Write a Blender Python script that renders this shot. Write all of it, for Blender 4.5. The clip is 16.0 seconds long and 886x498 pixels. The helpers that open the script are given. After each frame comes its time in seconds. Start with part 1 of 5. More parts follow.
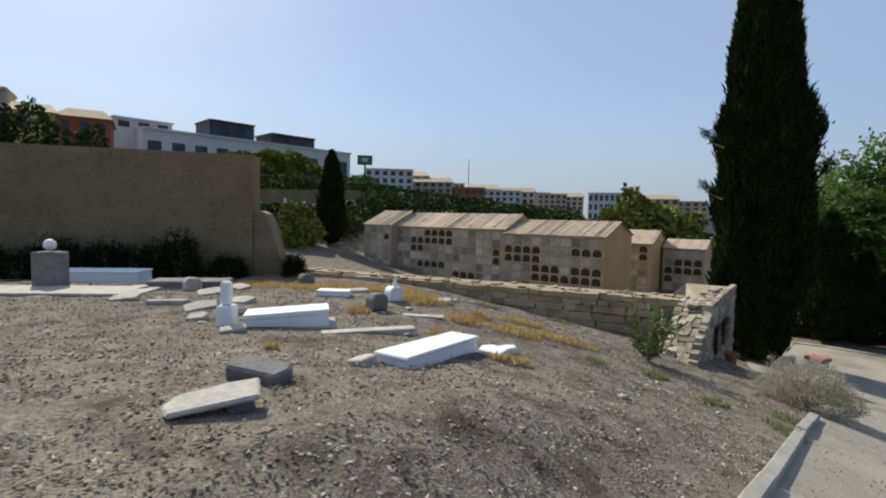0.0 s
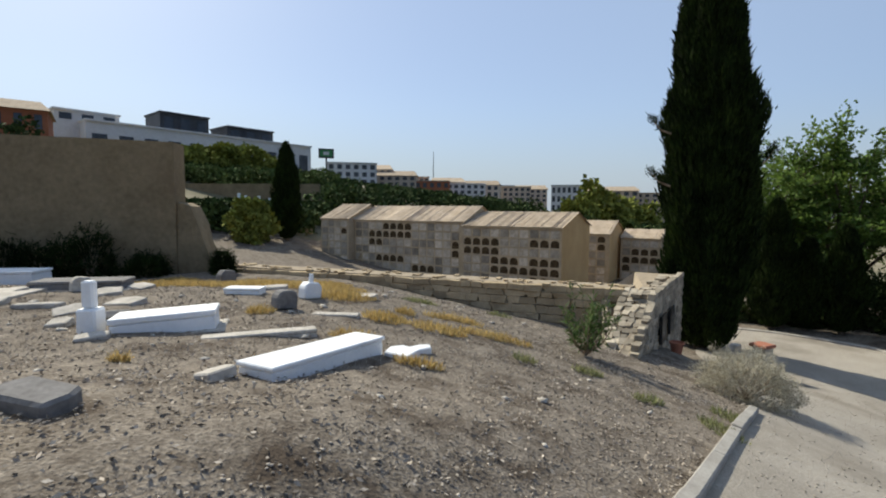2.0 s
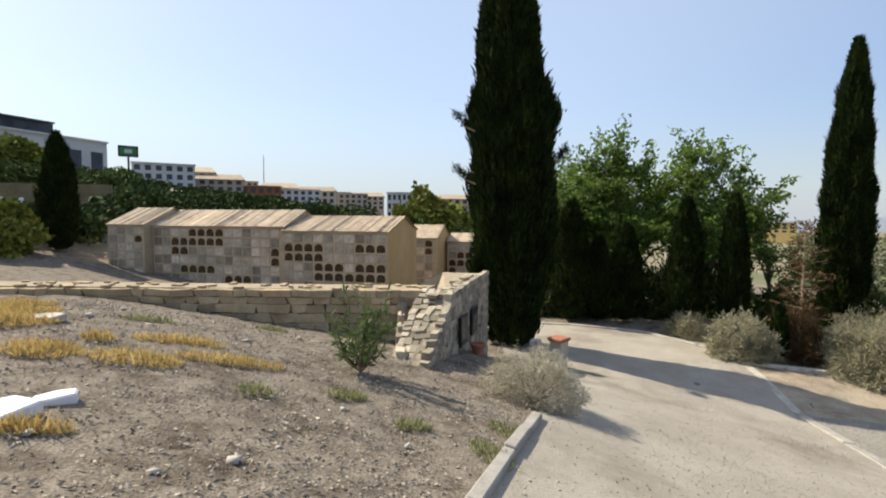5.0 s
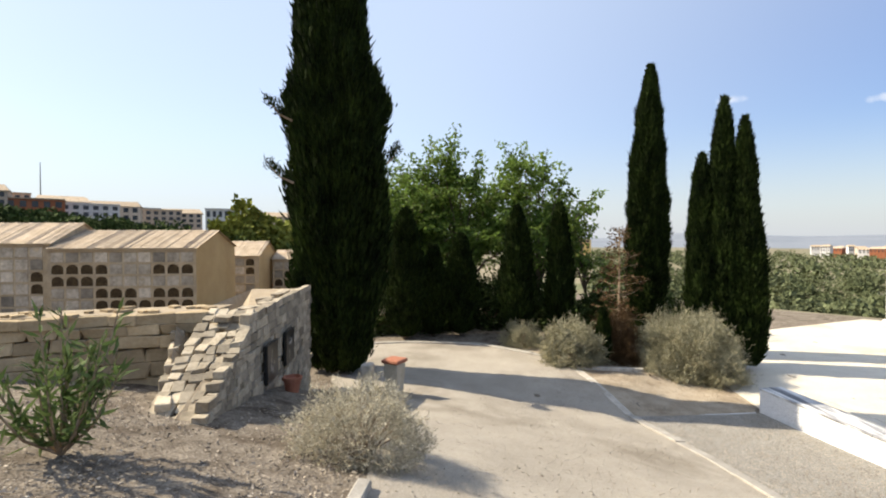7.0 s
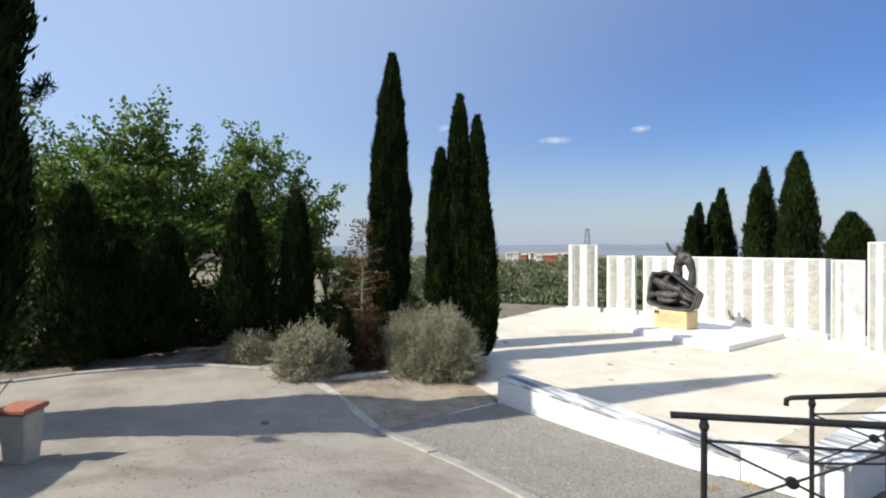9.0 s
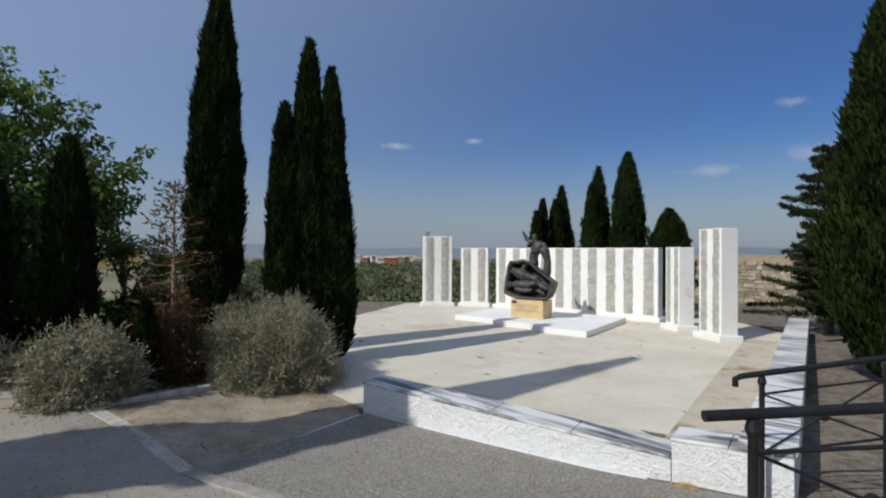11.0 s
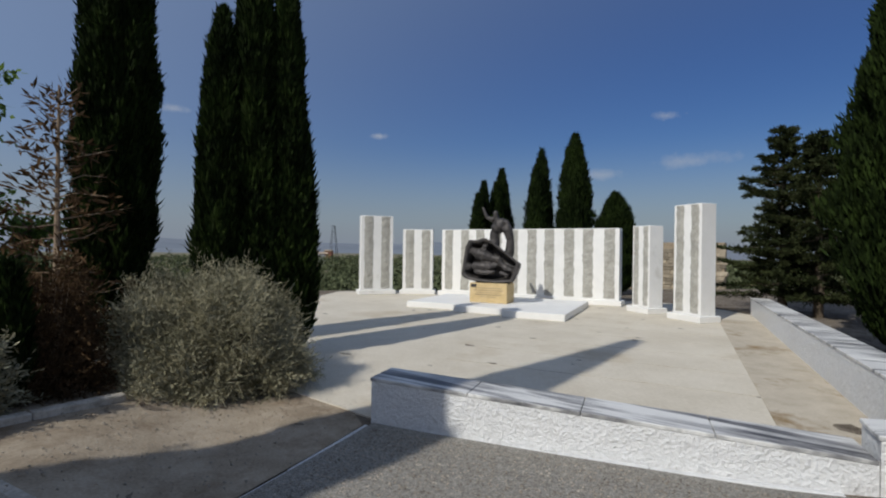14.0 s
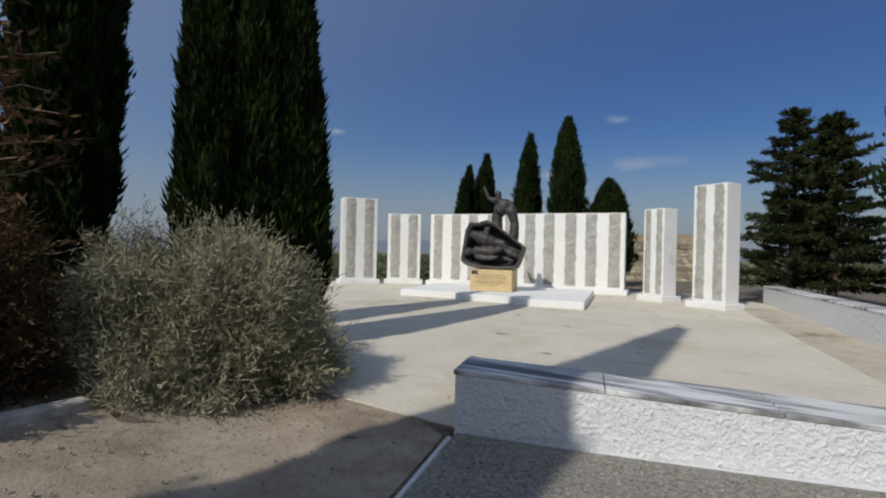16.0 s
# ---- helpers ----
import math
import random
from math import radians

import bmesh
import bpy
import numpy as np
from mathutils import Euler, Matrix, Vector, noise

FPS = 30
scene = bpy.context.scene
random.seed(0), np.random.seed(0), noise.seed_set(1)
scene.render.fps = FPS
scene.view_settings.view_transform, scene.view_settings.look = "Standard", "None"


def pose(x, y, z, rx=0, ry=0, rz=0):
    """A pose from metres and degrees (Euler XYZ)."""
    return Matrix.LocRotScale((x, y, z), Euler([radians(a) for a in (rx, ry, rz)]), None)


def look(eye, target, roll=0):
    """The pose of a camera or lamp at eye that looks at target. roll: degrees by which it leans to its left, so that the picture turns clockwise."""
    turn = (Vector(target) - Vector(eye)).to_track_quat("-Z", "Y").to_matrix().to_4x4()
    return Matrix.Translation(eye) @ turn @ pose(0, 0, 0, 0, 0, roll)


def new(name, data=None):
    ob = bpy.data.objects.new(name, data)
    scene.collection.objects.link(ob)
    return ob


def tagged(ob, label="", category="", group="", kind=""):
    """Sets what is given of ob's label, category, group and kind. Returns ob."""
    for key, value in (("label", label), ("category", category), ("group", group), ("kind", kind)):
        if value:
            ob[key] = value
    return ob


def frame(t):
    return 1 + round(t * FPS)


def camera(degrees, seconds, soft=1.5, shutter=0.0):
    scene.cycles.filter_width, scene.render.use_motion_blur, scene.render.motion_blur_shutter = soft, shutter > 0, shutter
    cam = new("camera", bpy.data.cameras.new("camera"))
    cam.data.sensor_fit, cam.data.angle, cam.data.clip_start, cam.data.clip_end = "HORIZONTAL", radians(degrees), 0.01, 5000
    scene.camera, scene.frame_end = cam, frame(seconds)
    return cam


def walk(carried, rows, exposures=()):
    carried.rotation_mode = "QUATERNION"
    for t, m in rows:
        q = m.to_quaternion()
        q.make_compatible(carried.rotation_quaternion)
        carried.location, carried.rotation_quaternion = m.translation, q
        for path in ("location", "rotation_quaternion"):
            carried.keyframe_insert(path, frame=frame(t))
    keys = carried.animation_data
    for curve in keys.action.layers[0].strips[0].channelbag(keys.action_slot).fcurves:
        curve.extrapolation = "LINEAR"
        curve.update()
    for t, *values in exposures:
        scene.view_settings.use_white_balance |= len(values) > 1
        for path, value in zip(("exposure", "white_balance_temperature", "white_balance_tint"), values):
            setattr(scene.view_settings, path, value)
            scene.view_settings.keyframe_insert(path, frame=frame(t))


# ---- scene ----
cam = camera(84.2, 16.0, 2.05)
PATH = [
    (0, (1.72, 4.465, 3.898), (1.762, 6.461, 3.771), 1.2),
    (0.5, (1.915, 4.431, 3.927), (1.948, 6.426, 3.785), 1.7),
    (1, (2.119, 4.569, 3.92), (2.17, 6.563, 3.771), 0.7),
    (1.5, (2.266, 4.805, 3.846), (2.365, 6.797, 3.701), 0.5),
    (2, (2.408, 5.097, 3.81), (2.583, 7.084, 3.66), 0.5),
    (2.5, (2.582, 5.266, 3.788), (2.855, 7.242, 3.639), -0.5),
    (3, (2.817, 5.4, 3.72), (3.19, 7.359, 3.567), 0.7),
    (3.5, (2.976, 5.554, 3.689), (3.446, 7.492, 3.534), 1.6),
    (6, (4.245, 6.778, 3.385), (5.289, 8.482, 3.313), 1.1),
    (6.5, (4.485, 7.14, 3.286), (5.667, 8.753, 3.232), 2.2),
    (7, (4.804, 7.616, 3.23), (6.159, 9.087, 3.196), -0.1),
    (7.5, (5.112, 8.009, 3.124), (6.651, 9.287, 3.098), -0.0),
    (8, (5.59, 8.338, 3.06), (7.3, 9.375, 3.035), 2.0),
    (8.5, (6.045, 8.502, 2.989), (7.869, 9.322, 2.983), -1.9),
    (9, (6.577, 8.675, 2.808), (8.482, 9.285, 2.806), 0.1),
    (9.5, (7.095, 8.88, 2.684), (9.05, 9.3, 2.687), 0.6),
    (10, (7.653, 9.103, 2.498), (9.638, 9.347, 2.514), -1.0),
    (12.5, (10.117, 10.387, 1.901), (12.099, 10.116, 1.916), 2.5),
    (13, (10.458, 10.695, 1.79), (12.431, 10.371, 1.811), -0.1),
    (13.5, (10.975, 10.935, 1.611), (12.941, 10.567, 1.626), 0.1),
    (14, (11.394, 11.243, 1.488), (13.352, 10.834, 1.49), 0.8),
    (14.5, (11.941, 11.491, 1.358), (13.889, 11.039, 1.354), -0.2),
    (15, (12.41, 11.748, 1.26), (14.347, 11.249, 1.242), 1.1),
    (15.5, (12.68, 12.068, 1.205), (14.609, 11.542, 1.178), -0.9),
    (16, (13.398, 12.201, 0.963), (15.313, 11.625, 0.959), 1.3),
]
walk(cam, [(t, look(e, g, r)) for t, e, g, r in PATH],
     [(0, 0.04, 6500, 5), (1.5, 0.1, 6600, 5), (3.5, 0.36, 6900, 6), (6, 0.72, 7250, 8), (7.2, 0.8, 7350, 9), (8.2, 0.74, 6950, 9), (9.0, 0.34, 6350, 8), (10.0, -0.14, 6100, 8), (12.5, -0.74, 6150, 9), (16, -0.74, 6220, 9)])
# camera height above ground about 1.5 m, walking down a gentle slope

# ---- light ----
SUN = Vector((-0.600, 0.800, 0.869)).normalized()
world = bpy.data.worlds.new("world")
scene.world = world
world.use_nodes = True
wn = world.node_tree.nodes
sky = wn.new("ShaderNodeTexSky")
sky.sky_type = 'NISHITA'
sky.sun_disc = False
sky.sun_elevation = math.asin(SUN.z)
sky.sun_rotation = math.atan2(SUN.x, SUN.y)
sky.altitude = 500
sky.air_density = 1.1
sky.dust_density = 1.7
sky.ozone_density = 3.0
wn["Background"].inputs[1].default_value = 0.09
rich = wn.new("ShaderNodeHueSaturation")
rich.inputs["Saturation"].default_value = 1.34
rich.inputs["Hue"].default_value = 0.518
rich.inputs["Value"].default_value = 1.12
world.node_tree.links.new(sky.outputs[0], rich.inputs["Color"])
way = wn.new("ShaderNodeTexCoord")
# broad veil of dust, strongest on the sunward half of the lower sky
toward = wn.new("ShaderNodeVectorMath")
toward.operation = 'DOT_PRODUCT'
toward.inputs[1].default_value = SUN
world.node_tree.links.new(way.outputs["Generated"], toward.inputs[0])
sunward = wn.new("ShaderNodeMapRange")
sunward.interpolation_type = 'SMOOTHSTEP'
for k, v in (("From Min", -0.75), ("From Max", 0.5), ("To Min", 0.0), ("To Max", 0.52)):
    sunward.inputs[k].default_value = v
world.node_tree.links.new(toward.outputs["Value"], sunward.inputs["Value"])
veil = wn.new("ShaderNodeMix")
veil.data_type = 'RGBA'
veil.inputs["B"].default_value = (6.6, 8.0, 10.0, 1)
world.node_tree.links.new(sunward.outputs["Result"], veil.inputs["Factor"])
world.node_tree.links.new(rich.outputs[0], veil.inputs["A"])
# summer haze low over the horizon
split = wn.new("ShaderNodeSeparateXYZ")
world.node_tree.links.new(way.outputs["Generated"], split.inputs[0])
low = wn.new("ShaderNodeMapRange")
low.interpolation_type = 'SMOOTHSTEP'
for k, v in (("From Min", -0.02), ("From Max", 0.22), ("To Min", 0.85), ("To Max", 0.0)):
    low.inputs[k].default_value = v
world.node_tree.links.new(split.outputs["Z"], low.inputs["Value"])
haze = wn.new("ShaderNodeMix")
haze.data_type = 'RGBA'
haze.inputs["B"].default_value = (4.3, 4.8, 5.8, 1)
world.node_tree.links.new(low.outputs["Result"], haze.inputs["Factor"])
world.node_tree.links.new(veil.outputs["Result"], haze.inputs["A"])
# a few small fair-weather clouds low in the east
puff = wn.new("ShaderNodeTexNoise")
puff.inputs["Scale"].default_value = 26
puff.inputs["Detail"].default_value = 7
puff.inputs["Roughness"].default_value = 0.62
world.node_tree.links.new(way.outputs["Generated"], puff.inputs["Vector"])
last = haze.outputs["Result"]
for d, size, flat, amount in (((0.974, 0.083, 0.211), 0.050, 3.2, 0.8), ((0.973, -0.071, 0.222), 0.044, 3.4, 0.7), ((0.786, -0.571, 0.247), 0.055, 3.0, 0.7), ((0.863, -0.483, 0.148), 0.11, 5.0, 0.5), ((0.769, -0.617, 0.166), 0.13, 4.5, 0.45), ((0.928, 0.287, 0.238), 0.045, 3.2, 0.6)):
    off = wn.new("ShaderNodeVectorMath")
    off.operation = 'SUBTRACT'
    off.inputs[1].default_value = d
    world.node_tree.links.new(way.outputs["Generated"], off.inputs[0])
    squash = wn.new("ShaderNodeVectorMath")
    squash.operation = 'MULTIPLY'
    squash.inputs[1].default_value = (1, 1, flat)
    world.node_tree.links.new(off.outputs[0], squash.inputs[0])
    far = wn.new("ShaderNodeVectorMath")
    far.operation = 'LENGTH'
    world.node_tree.links.new(squash.outputs[0], far.inputs[0])
    body = wn.new("ShaderNodeMapRange")
    for k, v in (("From Min", 0.0), ("From Max", size), ("To Min", 0.42), ("To Max", -0.35)):
        body.inputs[k].default_value = v
    world.node_tree.links.new(far.outputs["Value"], body.inputs["Value"])
    tot = wn.new("ShaderNodeMath")
    tot.operation = 'ADD'
    world.node_tree.links.new(body.outputs["Result"], tot.inputs[0])
    world.node_tree.links.new(puff.outputs["Fac"], tot.inputs[1])
    edge = wn.new("ShaderNodeMapRange")
    for k, v in (("From Min", 0.52), ("From Max", 0.95), ("To Min", 0.0), ("To Max", amount)):
        edge.inputs[k].default_value = v
    world.node_tree.links.new(tot.outputs[0], edge.inputs["Value"])
    cloud = wn.new("ShaderNodeMix")
    cloud.data_type = 'RGBA'
    cloud.inputs["B"].default_value = (7.0, 7.4, 8.2, 1)
    world.node_tree.links.new(edge.outputs["Result"], cloud.inputs["Factor"])
    world.node_tree.links.new(last, cloud.inputs["A"])
    last = cloud.outputs["Result"]
world.node_tree.links.new(last, wn["Background"].inputs[0])
sun_data = bpy.data.lights.new("sun", 'SUN')
sun_data.energy = 5.0
sun_data.angle = radians(0.55)
sun_data.color = (1.0, 0.94, 0.84)
sun_ob = new("sun", sun_data)
sun_ob.matrix_world = look(SUN * 50, (0, 0, 0))


# ---- materials ----
def mat(name, c1, c2, scale=3.0, rough=0.9, bump=0.3, fine=40.0, c3=None, c3_amount=0.35, rnd=0.0, coords="world", metal=0.0, trans=0.0, dist=0.02, fine_mix=0.35, spec=0.3):
    m = bpy.data.materials.new(name)
    m.use_nodes = True
    nt = m.node_tree
    n, l = nt.nodes, nt.links
    b = n["Principled BSDF"]
    b.inputs["Roughness"].default_value = rough
    b.inputs["Metallic"].default_value = metal
    b.inputs["Specular IOR Level"].default_value = spec
    if coords == "world":
        src = n.new("ShaderNodeNewGeometry").outputs["Position"]
    else:
        src = n.new("ShaderNodeTexCoord").outputs["Object"]
    big = n.new("ShaderNodeTexNoise")
    big.inputs["Scale"].default_value = scale
    big.inputs["Detail"].default_value = 6
    big.inputs["Roughness"].default_value = 0.65
    l.new(src, big.inputs["Vector"])
    small = n.new("ShaderNodeTexNoise")
    small.inputs["Scale"].default_value = fine
    small.inputs["Detail"].default_value = 4
    l.new(src, small.inputs["Vector"])
    fac = n.new("ShaderNodeMix")
    fac.inputs["Factor"].default_value = fine_mix
    l.new(big.outputs["Fac"], fac.inputs["A"])
    l.new(small.outputs["Fac"], fac.inputs["B"])
    ramp = n.new("ShaderNodeValToRGB")
    ramp.color_ramp.elements[0].position = 0.36
    ramp.color_ramp.elements[1].position = 0.64
    ramp.color_ramp.elements[0].color = (*c1, 1)
    ramp.color_ramp.elements[1].color = (*c2, 1)
    l.new(fac.outputs["Result"], ramp.inputs["Fac"])
    col = ramp.outputs["Color"]
    if c3:
        st = n.new("ShaderNodeTexNoise")
        st.inputs["Scale"].default_value = scale * 0.37
        st.inputs["Detail"].default_value = 8
        st.inputs["Roughness"].default_value = 0.7
        l.new(src, st.inputs["Vector"])
        sr = n.new("ShaderNodeValToRGB")
        sr.color_ramp.elements[0].position = 0.65 - 0.3 * c3_amount
        sr.color_ramp.elements[1].position = 0.75 - 0.2 * c3_amount
        l.new(st.outputs["Fac"], sr.inputs["Fac"])
        mx = n.new("ShaderNodeMix")
        mx.data_type = 'RGBA'
        l.new(sr.outputs["Color"], mx.inputs["Factor"])
        l.new(col, mx.inputs["A"])
        mx.inputs["B"].default_value = (*c3, 1)
        col = mx.outputs["Result"]
    if rnd:
        oi = n.new("ShaderNodeObjectInfo")
        geo = n.new("ShaderNodeNewGeometry")
        add = n.new("ShaderNodeMath")
        add.operation = 'ADD'
        l.new(oi.outputs["Random"], add.inputs[0])
        l.new(geo.outputs["Random Per Island"], add.inputs[1])
        fr = n.new("ShaderNodeMath")
        fr.operation = 'FRACT'
        l.new(add.outputs[0], fr.inputs[0])
        mr = n.new("ShaderNodeMapRange")
        mr.inputs["To Min"].default_value = 1 - rnd
        mr.inputs["To Max"].default_value = 1 + rnd
        l.new(fr.outputs[0], mr.inputs["Value"])
        hs = n.new("ShaderNodeHueSaturation")
        l.new(mr.outputs["Result"], hs.inputs["Value"])
        l.new(col, hs.inputs["Color"])
        col = hs.outputs["Color"]
    l.new(col, b.inputs["Base Color"])
    if bump:
        bp = n.new("ShaderNodeBump")
        bp.inputs["Strength"].default_value = bump
        bp.inputs["Distance"].default_value = dist
        l.new(fac.outputs["Result"], bp.inputs["Height"])
        l.new(bp.outputs["Normal"], b.inputs["Normal"])
    if trans:
        t = n.new("ShaderNodeBsdfTranslucent")
        l.new(col, t.inputs["Color"])
        ms = n.new("ShaderNodeMixShader")
        ms.inputs[0].default_value = trans
        l.new(b.outputs[0], ms.inputs[1])
        l.new(t.outputs[0], ms.inputs[2])
        l.new(ms.outputs[0], n["Material Output"].inputs["Surface"])
    return m


MAT = {
    "earth": mat("earth", (0.085, 0.068, 0.053), (0.31, 0.265, 0.21), 5.5, 1.0, 0.9, 48, (0.085, 0.065, 0.048), 0.5, fine_mix=0.55, dist=0.03, spec=0.08),
    "litter": mat("litter", (0.20, 0.165, 0.13), (0.44, 0.385, 0.315), 2.0, 0.9, 0.0, 30, rnd=0.55, spec=0.08),
    "gravel": mat("gravel", (0.24, 0.21, 0.17), (0.43, 0.385, 0.32), 0.8, 1.0, 0.8, 60, (0.22, 0.19, 0.15), 0.4, fine_mix=0.6),
    "asphalt": mat("asphalt", (0.10, 0.092, 0.078), (0.47, 0.44, 0.385), 26, 0.95, 1.0, 95, (0.22, 0.195, 0.165), 0.3, fine_mix=0.55),
    "soil": mat("soil", (0.26, 0.21, 0.15), (0.45, 0.38, 0.29), 1.6, 1.0, 0.8, 40, (0.18, 0.13, 0.085), 0.42, spec=0.08),
    "plaza": mat("plaza", (0.56, 0.50, 0.395), (0.70, 0.64, 0.53), 0.7, 0.75, 0.08, 18, (0.50, 0.42, 0.30), 0.3),
    "kerb": mat("kerb", (0.27, 0.245, 0.21), (0.42, 0.39, 0.34), 4, 0.95, 0.4, 50),
    "whitewash": mat("whitewash", (0.73, 0.73, 0.72), (0.84, 0.84, 0.83), 11, 0.9, 1.0, 30, dist=0.06),
    "whitestone": mat("whitestone", (0.76, 0.75, 0.72), (0.85, 0.84, 0.81), 1.2, 0.6, 0.1, 25, (0.62, 0.60, 0.55), 0.15),
    "roughband": mat("roughband", (0.31, 0.30, 0.265), (0.49, 0.475, 0.425), 3.5, 1.0, 1.0, 18, dist=0.05),
    "plinthstone": mat("plinthstone", (0.55, 0.40, 0.19), (0.68, 0.53, 0.29), 5, 0.8, 0.2, 40),
    "bronze": mat("bronze", (0.035, 0.033, 0.032), (0.11, 0.10, 0.095), 4, 0.55, 0.6, 30, metal=0.4),
    "bigwall": mat("bigwall", (0.165, 0.122, 0.068), (0.285, 0.215, 0.125), 0.7, 1.0, 0.7, 9, (0.19, 0.135, 0.08), 0.35, dist=0.04),
    "stone": mat("stone", (0.29, 0.215, 0.125), (0.45, 0.35, 0.22), 2.5, 1.0, 0.6, 25, (0.35, 0.25, 0.15), 0.25, rnd=0.25),
    "palestone": mat("palestone", (0.235, 0.195, 0.14), (0.43, 0.37, 0.28), 3.5, 1.0, 0.7, 25, rnd=0.4),
    "mortar": mat("mortar", (0.26, 0.205, 0.14), (0.38, 0.31, 0.22), 5, 1.0, 0.6, 40),
    "tombwhite": mat("tombwhite", (0.76, 0.76, 0.75), (0.85, 0.85, 0.84), 2.5, 0.6, 0.12, 20, (0.55, 0.53, 0.49), 0.2),
    "tombgrey": mat("tombgrey", (0.13, 0.12, 0.11), (0.25, 0.235, 0.22), 4, 0.95, 0.5, 30),
    "tombslab": mat("tombslab", (0.33, 0.295, 0.245), (0.58, 0.53, 0.46), 6, 0.95, 0.6, 30),
    "ochre": mat("ochre", (0.50, 0.31, 0.13), (0.62, 0.41, 0.19), 0.6, 1.0, 0.2, 20, (0.40, 0.27, 0.14), 0.2),
    "niche_wall": mat("niche_wall", (0.42, 0.32, 0.20), (0.58, 0.46, 0.31), 0.8, 1.0, 0.2, 10, (0.33, 0.26, 0.19), 0.3),
    "niche_slab": mat("niche_slab", (0.26, 0.215, 0.16), (0.54, 0.46, 0.355), 1.2, 0.9, 0.1, 6, (0.42, 0.27, 0.10), 0.2, rnd=0.5),
    # near-black brown that paints the shade inside open niches
    "niche_shade": mat("niche_shade", (0.035, 0.022, 0.011), (0.10, 0.065, 0.03), 3, 1.0, 0.0, 10),
    "rooftile": mat("rooftile", (0.36, 0.27, 0.18), (0.55, 0.44, 0.32), 1.5, 1.0, 0.4, 12, (0.26, 0.20, 0.15), 0.3, rnd=0.2),
    "bark": mat("bark", (0.09, 0.07, 0.05), (0.20, 0.16, 0.12), 6, 1.0, 0.8, 40, spec=0.08),
    "deadwood": mat("deadwood", (0.20, 0.14, 0.09), (0.36, 0.28, 0.20), 6, 1.0, 0.4, 40, spec=0.08),
    "cypress": mat("cypress", (0.004, 0.008, 0.0025), (0.027, 0.044, 0.009), 1.4, 0.8, 0, 14, rnd=0.5, trans=0.12, spec=0.08),
    "leaf": mat("leaf", (0.06, 0.11, 0.02), (0.19, 0.27, 0.06), 0.8, 0.6, 0, 9, rnd=0.5, trans=0.42, spec=0.15),
    "oleander_leaf": mat("oleander_leaf", (0.06, 0.10, 0.03), (0.15, 0.20, 0.07), 2, 0.6, 0, 9, rnd=0.4, trans=0.3, spec=0.08),
    "pine": mat("pine", (0.016, 0.024, 0.009), (0.062, 0.072, 0.028), 1.2, 0.8, 0, 9, rnd=0.4, trans=0.15, spec=0.08),
    "drybush": mat("drybush", (0.33, 0.30, 0.22), (0.55, 0.505, 0.395), 2, 0.9, 0, 12, rnd=0.45, trans=0.2, spec=0.08),
    "greybush": mat("greybush", (0.19, 0.18, 0.11), (0.42, 0.39, 0.27), 2, 0.9, 0, 12, rnd=0.45, trans=0.2, spec=0.08),
    "brownbush": mat("brownbush", (0.05, 0.03, 0.016), (0.125, 0.078, 0.04), 2, 0.9, 0, 12, rnd=0.4, trans=0.2, spec=0.08),
    "drygrass": mat("drygrass", (0.42, 0.29, 0.10), (0.58, 0.44, 0.19), 2, 0.9, 0, 12, rnd=0.35, trans=0.3, spec=0.08),
    "weed": mat("weed", (0.16, 0.18, 0.07), (0.34, 0.33, 0.17), 2, 0.9, 0, 12, rnd=0.35, trans=0.3, spec=0.08),
    "olive": mat("olive", (0.055, 0.07, 0.032), (0.15, 0.165, 0.09), 0.12, 0.9, 0, 5, rnd=0.35, spec=0.08),
    "scrubgreen": mat("scrubgreen", (0.05, 0.072, 0.02), (0.14, 0.175, 0.055), 0.3, 0.9, 0, 3, rnd=0.45, spec=0.08),
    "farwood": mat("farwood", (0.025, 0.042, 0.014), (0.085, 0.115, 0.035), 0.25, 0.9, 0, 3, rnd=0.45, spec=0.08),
    "yellowwood": mat("yellowwood", (0.13, 0.15, 0.03), (0.27, 0.27, 0.06), 0.4, 0.9, 0, 3, rnd=0.4, spec=0.08),
    "iron": mat("iron", (0.012, 0.012, 0.012), (0.03, 0.03, 0.03), 8, 0.4, 0.1, 60, metal=0.3),
    "terracotta": mat("terracotta", (0.30, 0.11, 0.065), (0.40, 0.17, 0.105), 5, 0.9, 0.2, 40),
    "potbody": mat("potbody", (0.42, 0.37, 0.28), (0.54, 0.48, 0.38), 5, 0.9, 0.3, 40),
    "plaque": mat("plaque", (0.010, 0.010, 0.010), (0.03, 0.03, 0.03), 6, 0.35, 0, 30),
    "house_white": mat("house_white", (0.50, 0.49, 0.48), (0.62, 0.61, 0.60), 0.2, 0.9, 0, 2),
    "house_dark": mat("house_dark", (0.03, 0.032, 0.036), (0.06, 0.062, 0.068), 0.3, 0.6, 0, 2),
    "house_red": mat("house_red", (0.26, 0.085, 0.04), (0.34, 0.13, 0.065), 0.3, 0.9, 0, 2),
    "house_yellow": mat("house_yellow", (0.52, 0.36, 0.13), (0.60, 0.44, 0.19), 0.3, 0.9, 0, 2),
    "house_beige": mat("house_beige", (0.46, 0.36, 0.27), (0.58, 0.48, 0.38), 0.2, 0.9, 0, 2, rnd=0.25),
    "glass_dark": mat("glass_dark", (0.03, 0.033, 0.04), (0.06, 0.066, 0.08), 0.3, 0.15, 0, 2),
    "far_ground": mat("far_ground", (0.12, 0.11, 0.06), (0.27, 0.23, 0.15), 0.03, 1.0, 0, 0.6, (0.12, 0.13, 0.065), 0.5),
    # distant hills: the blue of aerial haze is painted into the base colour
